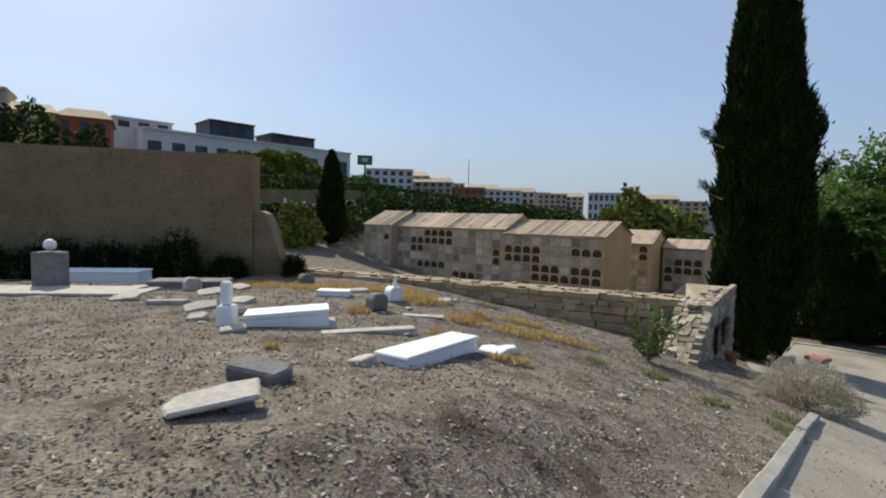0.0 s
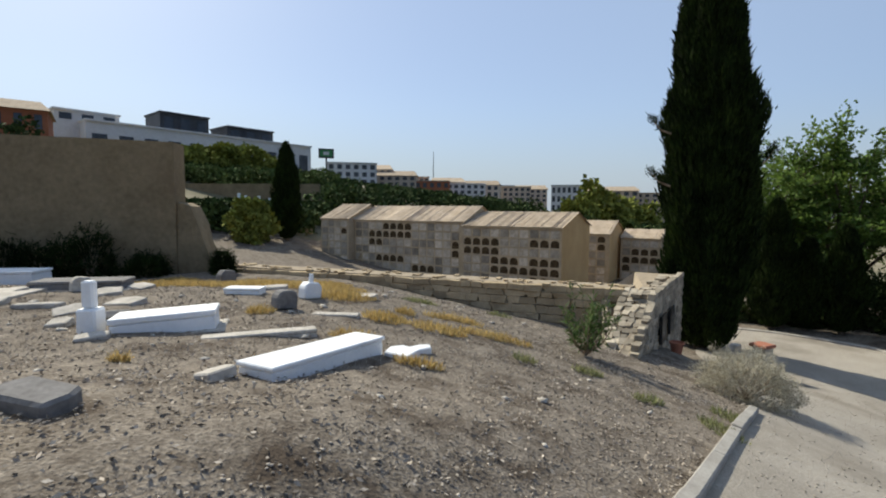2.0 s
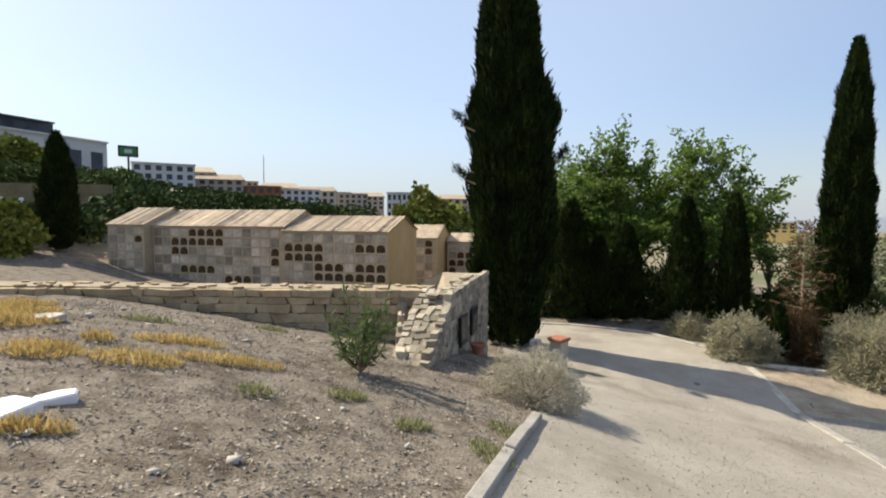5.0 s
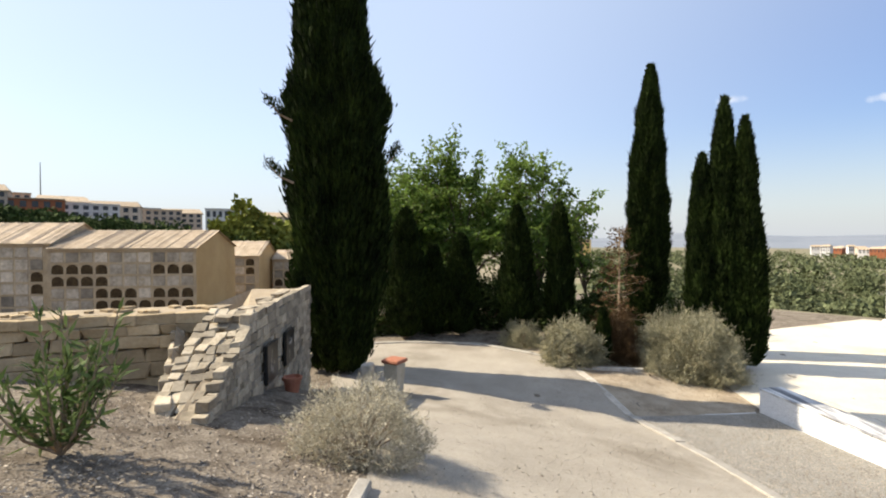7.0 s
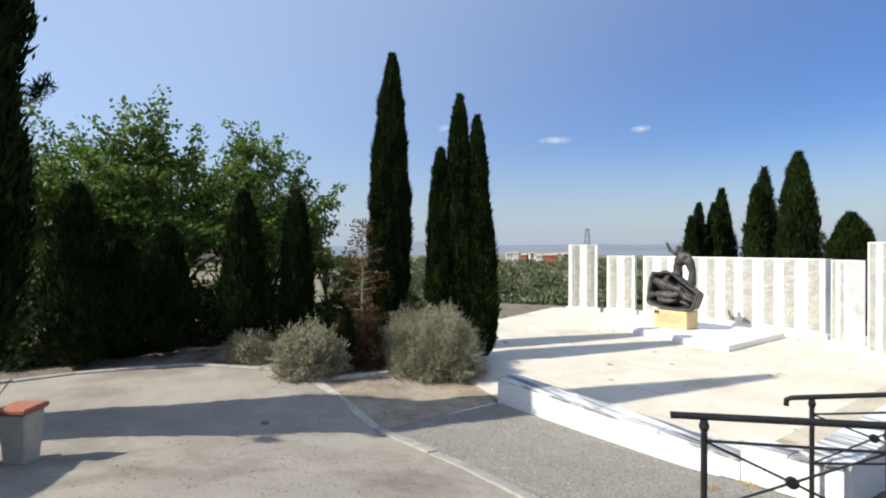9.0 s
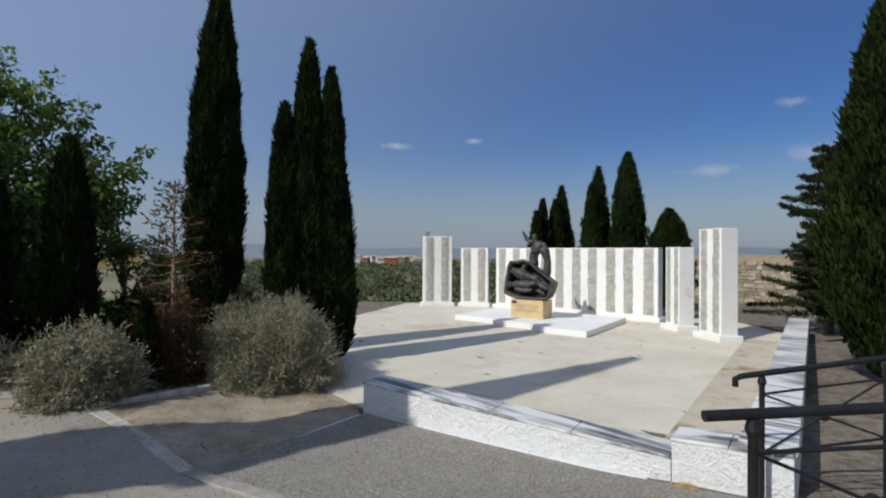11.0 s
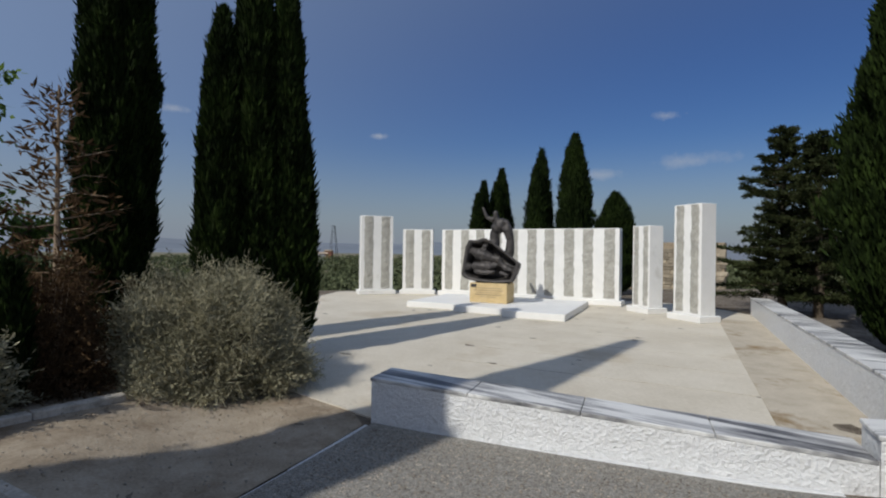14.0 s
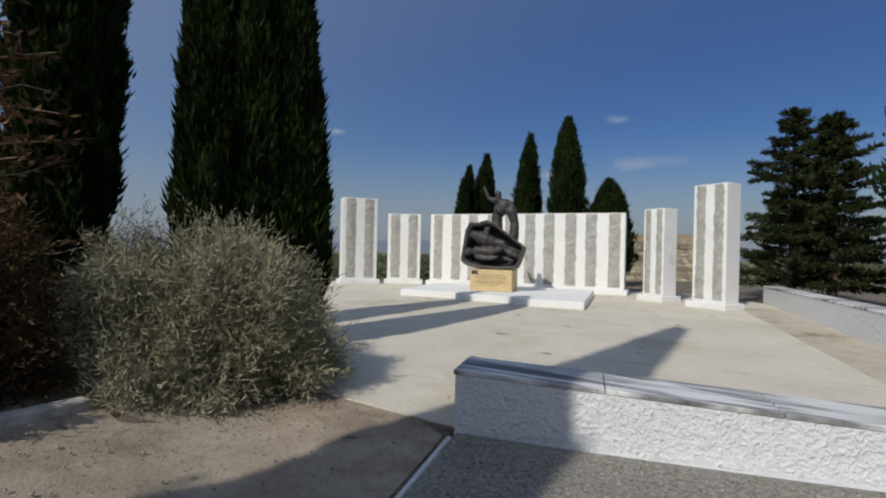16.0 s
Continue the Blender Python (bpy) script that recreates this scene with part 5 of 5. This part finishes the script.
part("rim", boxmesh(-0.205, -0.205, 0.682, 0.205, 0.205, 0.76, 0.02), "terracotta", th, "terracotta rim")
th = thing("stone_bench", pose(10.6, 16.25, terrain1(10.6, 16.25), 0, 0, 30), "pale stone block seat beside the cypress", "block")
part("block", boxmesh(-0.13, -0.11, -0.1, 0.13, 0.11, 0.62, 0.03), "tombslab", th)

# ---- railings ----


def railing(a, b, z_a, z_b, n_posts, label, hook=False):
    th = thing("metal_railing", Matrix.Translation((0, 0, 0)), label, "railing", "railings")
    a, b = Vector((*a, z_a)), Vector((*b, z_b))
    d = (b - a).normalized()
    pts = [a + (Vector((0, 0, -0.10)) if hook else Vector((0, 0, 0))), a + Vector((0, 0, -0.02)) if hook else a + d * 0.02, a + d * 0.06, a + d * 0.5, b]
    part("handrail", tube(pts, 0.032, 12), "iron", th)
    L = (b - a).length
    posts = []
    for i in range(n_posts):
        p = a + d * (0.28 + (L - 0.35) * i / (n_posts - 1))
        g = terrain1(p.x, p.y)
        part("post", tube([(p.x, p.y, g - 0.05), (p.x, p.y, p.z - 0.1), (p.x, p.y, p.z - 0.02)], [0.028, 0.028, 0.02], 10), "iron", th)
        part("collar", tube([(p.x, p.y, p.z - 0.13), (p.x, p.y, p.z - 0.09), (p.x, p.y, p.z - 0.03)], [0.03, 0.045, 0.03], 10), "iron", th)
        posts.append((p, g))
    for (p, g), (q, k) in zip(posts, posts[1:]):
        up0, up1 = p + Vector((0, 0, -0.22)), q + Vector((0, 0, -0.22))
        lo0, lo1 = Vector((p.x, p.y, p.z - 0.85)), Vector((q.x, q.y, q.z - 0.85))
        for s, e, w in ((up0, up1, 0.014), (lo0, lo1, 0.016), (up0, lo1, 0.011), (lo0, up1, 0.011)):
            part("bar", tube([tuple(s), tuple(e)], w, 8), "iron", th)
        c = (up0 + lo1) / 2
        part("boss", tube([tuple(c - Vector((0.02, 0, 0))), tuple(c + Vector((0.02, 0, 0)))], 0.05, 12), "iron", th)
    return th


railing((11.55, 8.05), (11.5, 3.6), 1.27, 1.5, 4, "black metal railing with crossed bars beside the ramp")
railing((14.02, 6.36), (13.75, 2.2), 0.87, 1.5, 4, "black metal railing with a curled end by the wall", True)

# ---- niche blocks ----
F2, G2 = Vector((-0.8, 0.6)), Vector((0.6, 0.8))
NICHE = {}


def niche_meshes():
    # closing slab, framed
    bm = boxmesh(0.05, -0.03, 0.05, 0.57, 0.02, 0.56, 0.01)
    me = bpy.data.meshes.new("niche_slab")
    bm.to_mesh(me)
    bm.free()
    me.materials.append(MAT["niche_slab"])
    NICHE["slab"] = me
    # open mouth: flat arched panel, the recess's shade put into its dark colour
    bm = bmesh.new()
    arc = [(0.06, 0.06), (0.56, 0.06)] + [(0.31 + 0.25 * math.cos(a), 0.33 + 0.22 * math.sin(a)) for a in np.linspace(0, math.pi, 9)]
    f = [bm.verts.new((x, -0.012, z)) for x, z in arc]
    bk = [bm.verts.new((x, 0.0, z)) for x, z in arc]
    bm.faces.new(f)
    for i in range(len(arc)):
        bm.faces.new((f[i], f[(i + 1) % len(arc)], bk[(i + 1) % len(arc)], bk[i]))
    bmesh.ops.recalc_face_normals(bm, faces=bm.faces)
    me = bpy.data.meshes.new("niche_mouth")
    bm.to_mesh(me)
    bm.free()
    me.materials.append(MAT["niche_shade"])
    NICHE["mouth"] = me


niche_meshes()


def niche_block(origin, length, depth, z0, eave, ridge, rows, seed, label, niches=True, gable="ochre", open_share=0.22, pitch=0.74):
    """A long block of burial niches; origin is the front corner nearest the gable end."""
    r = random.Random(seed)
    rot = math.atan2(-F2.y, -F2.x)
    m = Matrix.LocRotScale(Vector((*origin, 0)), Euler((0, 0, rot)), None)
    # local x runs back along the facade to the gable at x = 0; facade at y = 0, depth to +y
    th = thing("niche_block", m, label, "burial niches", "niche blocks")
    h = eave - z0
    bm = bmesh.new()
    v = [bm.verts.new(p) for p in ((-length, 0, z0), (0, 0, z0), (0, depth, z0), (-length, depth, z0), (-length, 0, eave), (0, 0, eave), (0, depth, eave), (-length, depth, eave), (-length, depth / 2, ridge), (0, depth / 2, ridge))]
    for f in ((0, 1, 5, 4), (2, 3, 7, 6), (4, 5, 9, 8), (6, 7, 8, 9), (0, 3, 2, 1)):
        bm.faces.new([v[i] for i in f])
    bm.faces.new([v[i] for i in (3, 0, 4, 8, 7)])
    gb = bm.faces.new([v[i] for i in (1, 2, 6, 9, 5)])
    bmesh.ops.recalc_face_normals(bm, faces=bm.faces)
    gb.material_index = 1
    wall = part("wall", bm, "niche_wall", th)
    wall.data.materials.append(MAT[gable])
    # ribbed tile roof
    for sgn in (0, 1):
        bm = bmesh.new()
        n = int(length / 0.17)
        ov = 0.18
        y0, y1 = (-ov, depth / 2) if sgn == 0 else (depth + ov, depth / 2)
        zl = eave - (ridge - eave) * ov / (depth / 2)
        prev = None
        for i in range(2 * n + 1):
            x = -length - 0.1 + (length + 0.25) * i / (2 * n)
            o = 0.035 if i % 2 else 0.0
            j = r.uniform(-0.02, 0.02)
            cur = [bm.verts.new((x, y0 + (y1 - y0) * t, zl + (ridge - zl) * t + 0.05 + o + j + 0.02 * (k % 2))) for k, t in enumerate((0, 0.2, 0.4, 0.6, 0.8, 1.0))]
            if prev:
                for k in range(5):
                    bm.faces.new((prev[k], cur[k], cur[k + 1], prev[k + 1]))
            prev = cur
        part("roof", bm, "rooftile", th, "weathered ribbed clay tile roof")
    bm = boxmesh(-length, -0.12, eave - 0.1, 0.05, 0.0, eave - 0.02)
    part("eave_board", bm, "niche_wall", th)
    if niches:
        cols = int((length - 0.15) / pitch)
        rowh = (h - 0.2) / rows
        for k in range(rows + 1):
            z = z0 + 0.03 + k * rowh
            part("ledge", boxmesh(-length, -0.05, z - 0.03, 0.0, -0.002, z + 0.025), "niche_wall", th)
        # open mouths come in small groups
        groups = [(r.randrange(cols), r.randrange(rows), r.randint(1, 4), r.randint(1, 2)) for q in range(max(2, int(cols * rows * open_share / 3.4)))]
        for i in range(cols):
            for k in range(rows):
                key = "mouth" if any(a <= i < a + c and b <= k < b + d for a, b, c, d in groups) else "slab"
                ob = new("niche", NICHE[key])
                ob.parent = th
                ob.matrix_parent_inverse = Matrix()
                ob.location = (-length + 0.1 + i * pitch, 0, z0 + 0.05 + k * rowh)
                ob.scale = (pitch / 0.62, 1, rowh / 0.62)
    return th


E0 = Vector((13.1, 36.7))
niche_block(tuple(E0), 7.6, 6.6, -1.9, 2.84, 3.82, 7, 201, "block of burial niches with ochre gable and tiled roof", open_share=0.3)
niche_block(tuple(E0 + F2 * 7.62 + G2 * 0.25), 10.8, 5.6, -1.7, 3.12, 4.25, 7, 202, "long block of burial niches with clay tile roof", gable="niche_wall")
niche_block(tuple(E0 + F2 * 18.45 - G2 * 0.5), 3.2, 5.6, -1.2, 3.2, 4.4, 7, 203, "narrow end block of burial niches, tiled roof", gable="niche_wall")
niche_block((19.4, 43.6), 2.6, 5.0, -1.9, 2.15, 3.15, 6, 204, "short block of burial niches with ochre gable", open_share=0.4, gable="ochre")
niche_block((24.0, 44.0), 3.2, 4.0, -1.9, 1.75, 2.4, 5, 205, "far block of burial niches with tiled roof", open_share=0.5, gable="niche_wall")


# ---- town and hill ----
def building(x, y, rot, L, D, z0, H, wall, label, floors=3, cols=6, roof="rooftile", name="building", pitched=False, win="glass_dark", win_w=0.55, base=None):
    th = thing(name, pose(x, y, z0, 0, 0, rot), label, "building")
    part("wall", boxmesh(-L / 2, -D / 2, -6, L / 2, D / 2, H), wall, th)
    if pitched:
        bm = bmesh.new()
        v = [bm.verts.new(p) for p in ((-L / 2 - .4, -D / 2 - .5, H), (L / 2 + .4, -D / 2 - .5, H), (L / 2 + .4, D / 2 + .5, H), (-L / 2 - .4, D / 2 + .5, H), (-L / 2 + 1, 0, H + D * 0.2), (L / 2 - 1, 0, H + D * 0.2))]
        for f in ((0, 1, 5, 4), (2, 3, 4, 5), (1, 2, 5), (3, 0, 4), (3, 2, 1, 0)):
            bm.faces.new([v[i] for i in f])
        part("roof", bm, roof, th)
    else:
        part("roof", boxmesh(-L / 2 - .15, -D / 2 - .4, H + 0.003, L / 2 + .15, D / 2 + .4, H + .35), roof, th)
    fh = H / floors
    wm = None
    for k in range(floors):
        for i in range(cols):
            cw = L / cols
            if wm is None:
                bm = boxmesh(-cw * win_w / 2, -0.06, -fh * 0.3, cw * win_w / 2, 0.0, fh * 0.3)
                wm = bpy.data.meshes.new("window")
                bm.to_mesh(wm)
                bm.free()
                wm.materials.append(MAT[win])
            o = new("window", wm)
            o.parent = th
            o.location = (-L / 2 + cw * (i + 0.5), -D / 2, fh * (k + 0.52))
    return th


# ochre and red block with tiled eaves, on the hill behind the great wall
building(-55.0, 75.7, 30, 6.2, 9, 10.6, 6.4, "house_yellow", "ochre apartment block with tiled eaves", 2, 3, "rooftile", name="apartment_building", pitched=True, win_w=0.4)
building(-49.7, 78.9, 30, 6.2, 9.6, 10.5, 6.3, "house_red", "brick red apartment block with tiled eaves", 2, 3, "rooftile", name="apartment_building", pitched=True, win_w=0.4)
building(-60.5, 74.2, 30, 6, 6, 16.5, 3.4, "house_beige", "beige roof storey of an apartment block", 1, 2, name="apartment_building")
# long white modern block with dark roof storeys
wb_rot = math.degrees(math.atan2(133.1 - 101.9, -17.1 + 49.3))
building(-40.2, 117.8, wb_rot, 46, 12, 7.9, 11.4, "house_white", "long white modern block with tall dark windows", 1, 11, "house_white", win_w=0.56, name="modern_building")
building(-44.8, 115.6, wb_rot, 9.6, 8, 19.3, 3.9, "house_dark", "dark roof storey of the white block", 1, 3, "house_dark", name="modern_building")
building(-34.4, 125.2, wb_rot, 11, 8, 19.3, 2.8, "house_dark", "low dark roof storey of the white block", 1, 3, "house_dark", name="modern_building")
building(-57.0, 104.0, wb_rot, 10, 8, 19.3, 1.9, "house_white", "white roof storey of the modern block", 1, 3, "house_white", name="modern_building")
# advertising sign on a post
th = thing("billboard", pose(-16.3, 133.2, 10, 0, 0, 10), "dark green sign on a tall post", "sign")
part("post", tube([(0, 0, 0), (0, 0, 7.2)], 0.2, 8), "iron", th)
part("frame", boxmesh(-1.9, -0.3, 7.2, 1.9, 0.3, 9.6, 0.05), "house_dark", th)
panel = part("panel", boxmesh(-1.5, -0.34, 7.6, 1.5, -0.305, 9.2), "sign_green", th)
part("logo_shape", boxmesh(-0.7, -0.37, 8.0, 0.7, -0.345, 8.8), "house_white", panel, "plain pale logo shape")
# rows of town houses stepping down the ridge
rt = random.Random(44)
for i, (bear, dist, ztop, L, wallm) in enumerate((
        (-4.5, 175, 19.5, 16, "house_white"), (-2.2, 190, 19.0, 14, "house_beige"), (0.2, 185, 16.5, 16, "house_beige"), (2.2, 200, 17.0, 12, "house_beige"), (4.0, 185, 14.6, 15, "house_red"),
        (6.0, 210, 16.0, 14, "house_beige"), (8.0, 200, 14.6, 15, "house_white"), (9.8, 215, 15.2, 16, "house_beige"), (11.6, 230, 15.6, 14, "house_white"), (13.4, 230, 15.0, 15, "house_beige"), (15.2, 240, 14.6, 16, "house_beige"),
        (19.4, 178, 12.8, 10, "house_white"), (21.4, 235, 13.6, 17, "house_beige"), (24.0, 230, 13.4, 20, "house_beige"), (27.0, 240, 12.6, 18, "house_beige"), (30.0, 250, 12.0, 18, "house_white"), (33.0, 260, 11.0, 18, "house_beige"), (37.0, 280, 9.5, 20, "house_white"), (41.0, 300, 8.5, 20, "house_red"), (46.0, 320, 7.0, 22, "house_beige"), (52.0, 360, 5.0, 24, "house_white"), (57.0, 380, 3.6, 24, "house_yellow"))):
    x, y = dist * math.sin(radians(bear)), dist * math.cos(radians(bear))
    H = rt.uniform(6, 9)
    building(x, y, -bear + rt.uniform(-8, 8), L, 10, ztop - H, H, wallm, "town house with rows of small windows on the ridge", 3, 6, "rooftile" if wallm != "house_white" else "house_white", name="town_house", pitched=wallm == "house_beige" and rt.random() < 0.6)
for i in range(16):
    bear, dist = 79.5 + i * 0.55 + rt.uniform(-0.2, 0.2), rt.uniform(520, 640)
    x, y = dist * math.sin(radians(bear)), dist * math.cos(radians(bear))
    building(x, y, -bear + rt.uniform(-20, 20), rt.uniform(6, 11), 8, -8.5 + rt.uniform(0, 2), rt.uniform(2.6, 4.6), rt.choice(["house_white", "house_beige", "house_red"]), "distant village house among olive groves", 2, 4, name="village_house", pitched=True)


def far_trees(name, spots, material, label, seed, leaf=0.5, per=420):
    """Many far crowns as leaf clumps in one mesh."""
    r = np.random.default_rng(seed)
    B, T = [], []
    for x, y, z, w, h in spots:
        n = per
        d = r.normal(size=(n, 3))
        d /= np.linalg.norm(d, axis=1)[:, None]
        ph = r.uniform(0, 6.28, 3)
        lump = 1 + 0.22 * np.sin(4 * d[:, 0] + ph[0]) * np.sin(4 * d[:, 1] + ph[1]) + 0.2 * np.sin(7 * d[:, 2] + 5 * d[:, 0] + ph[2])
        p = np.array([x, y, z + h * 0.5]) + d * np.array([w / 2, w / 2, h / 2]) * (lump * r.uniform(0.6, 1.0, n) ** 0.5)[:, None]
        o = r.normal(size=(n, 3)) + d
        o /= np.linalg.norm(o, axis=1)[:, None]
        B.append(p)
        T.append(p + o * (leaf * w * 0.12 * r.uniform(0.6, 1.4, n))[:, None])
    b, t = np.concatenate(B), np.concatenate(T)
    wd = np.linalg.norm(t - b, axis=1) * 0.42
    return tagged(part(name, blades(name, b, t, wd, r), material), label, "trees", kind="stuff")


r = np.random.default_rng(77)
# wooded slope below the town
spots = []
for i in range(330):
    bear = r.uniform(-26, 40)
    dist = r.uniform(62, 165)
    if bear < -7:
        dist = r.uniform(56, 70)
    x, y = dist * math.sin(radians(bear)), dist * math.cos(radians(bear))
    w = r.uniform(4, 7)
    top = 3.9 + dist * (0.012 if bear < -7 else max(0.025, 0.06 - 0.0022 * (bear + 6)))
    g = terrain1(x, y) - 0.5
    h = min(w * r.uniform(0.6, 0.95), top - g)
    if h > 1.2:
        spots.append((x, y, g, w, h))
far_trees("woods", spots, "farwood", "dark green trees and scrub on the slope below the town", 78, 0.62, 950)
spots = []
for i in range(70):
    bear, dist = r.uniform(-27, -6), r.uniform(82, 95)
    x, y = dist * math.sin(radians(bear)), dist * math.cos(radians(bear))
    g = terrain1(x, y) - 0.5
    spots.append((x, y, g, r.uniform(4, 6.5), max(1.5, (3.4 + dist * r.uniform(0.07, 0.088) - g) * 0.85)))
far_trees("hill_bushes", spots, "scrubgreen", "green bushes in a row below the white building", 83, 0.55, 900)
spots = [(28.8, 69, -0.5, 7, 8), (33.5, 72, -1, 6, 6), (24.8, 66, -0.5, 5, 6), (-10.6, 49.3, 0.6, 3.8, 4.2), (38, 75, -1, 6, 6), (-30, 86, 8.5, 8, 5), (-22, 90, 9, 7, 5), (-26, 88, 9, 7, 5)]
far_trees("light_trees", spots, "yellowwood", "yellow-green trees beyond the niche blocks", 79, 0.8, 2400)
spots = [(-36, 51, 7.5, 5, 5.6), (-39, 49, 7.5, 5, 6.2), (-32.5, 54, 7.5, 4, 4.2), (-43, 46, 7.5, 6, 6.2)]
far_trees("hill_trees", spots, "farwood", "dark trees behind the ochre wall", 80, 0.8, 1200)
# olive groves in the valley
spots = []
for i in range(2300):
    bear = r.uniform(58, 135)
    dist = 58 + 640 * r.random() ** 2.0
    x, y = dist * math.sin(radians(bear)), dist * math.cos(radians(bear))
    w = r.uniform(1.5, 4.6) * (1 + dist / 600)
    spots.append((x, y, terrain1(x, y) - 0.3, w, w * r.uniform(0.5, 0.8)))
near_s = [s for s in spots if math.hypot(s[0], s[1]) < 130]
far_s = [s for s in spots if math.hypot(s[0], s[1]) >= 130]
far_trees("olive_grove", near_s, "olive", "grey-green olive trees in the valley", 81, 0.7, 620)
far_trees("olive_grove_far", far_s, "olive", "grey-green olive groves fading into the valley", 82, 1.3, 90)
cypress(-8.0, 51.6, 8.9, 2.3, 65, 12000, "broad dark cypress beyond the niche blocks", blade=0.35)

# white tombs with crosses beyond the court
rk = random.Random(61)
for i in range(12):
    x = -15.2 + 0.62 * i + rk.uniform(-0.2, 0.2)
    y = 59.0 + rk.uniform(0, 3.0)
    h = rk.uniform(0.7, 1.5)
    th = thing("white_tomb", pose(x, y, terrain1(x, y), 0, 0, rk.uniform(-10, 10)), "small white tomb with an upright headstone", "tomb", "white tombs beyond the court")
    part("block", boxmesh(-0.28, -0.8, -0.2, 0.28, 0.1, 1.0 + 0.2 * h, 0.03), "tombwhite", th)
    part("headstone", boxmesh(-0.16, 0.12, -0.2, 0.16, 0.26, 1.4 + h, 0.03), "tombwhite", th)
# low retaining walls and the old stone house at the far side
tagged(part("wall_far", prism([(-16, 58), (-6.5, 56), (-6.4, 56.5), (-16, 58.5)], 0, 2.0), "niche_wall"), "low pale cemetery wall beyond the court", "wall", kind="structure")
tagged(part("wall_hill", prism([(-30, 74), (-8, 70), (-8, 70.6), (-30, 74.6)], 2, 7.3), "bigwall"), "long brown retaining wall on the hillside", "wall", kind="structure")
od, on = Vector((math.cos(radians(40)), math.sin(radians(40)))), Vector((-math.sin(radians(40)), math.cos(radians(40))))
oa, ob_ = Vector((41, -8.5)) - od * 5, Vector((41, -8.5)) + od * 5
old = tagged(part("wall_old", prism([tuple(oa), tuple(ob_), tuple(ob_ - on * 0.7), tuple(oa - on * 0.7)], -3.5, 2.15), "mortar"), "old rubble stone wall beyond the terrace", "wall", kind="structure")
ro = random.Random(29)
stone_face(old, oa, ob_, lambda c: -2.0, lambda c: 2.25, 0.24, 0.5, 0.2, "palestone", ro, 300)
op = oa + od * 6.6
pier = tagged(part("wall_pier", prism([tuple(op + on * 0.14), tuple(op + od * 0.9 + on * 0.14), tuple(op + od * 0.9 - on * 0.8), tuple(op - on * 0.8)], -3.0, 3.0, 0.04), "palestone"), "square stone pier of the old wall", "pier", kind="structure")
part("cap", prism([tuple(op + on * 0.25 - od * 0.1), tuple(op + od * 1.0 + on * 0.25), tuple(op + od * 1.0 - on * 0.9), tuple(op - on * 0.9 - od * 0.1)], 3.003, 3.2, 0.02), "terracotta", pier)
# lattice pylon in the valley
py_x, py_y = 250.0, 14.5
pz = terrain1(py_x, py_y)
th = thing("power_pylon", pose(py_x, py_y, pz, 0, 0, 20), "grey lattice power pylon in the valley", "pylon")
hgt = 12.3 - pz
for sx in (-1, 1):
    for sy in (-1, 1):
        part("leg", tube([(sx * 2, sy * 2, 0), (sx * 0.5, sy * 0.5, hgt)], 0.09, 5), "iron", th)
for k in range(3):
    z = hgt * (0.7 + 0.14 * k)
    part("arm", tube([(-3.2, 0, z), (3.2, 0, z)], 0.1, 5), "iron", th)
for k in range(7):
    t0, t1 = k / 7, (k + 1) / 7
    a0, a1 = 2 - 1.5 * t0, 2 - 1.5 * t1
    for s in (-1, 1):
        part("brace", tube([(-a0 * s, -a0, hgt * t0), (a1 * s, -a1, hgt * t1)], 0.06, 4), "iron", th)
mast = thing("radio_mast", pose(19.1, 253.9, 14), "thin radio mast above the town", "mast")
part("pole", tube([(0, 0, 0), (0, 0, 20)], [0.25, 0.12], 6), "iron", mast)
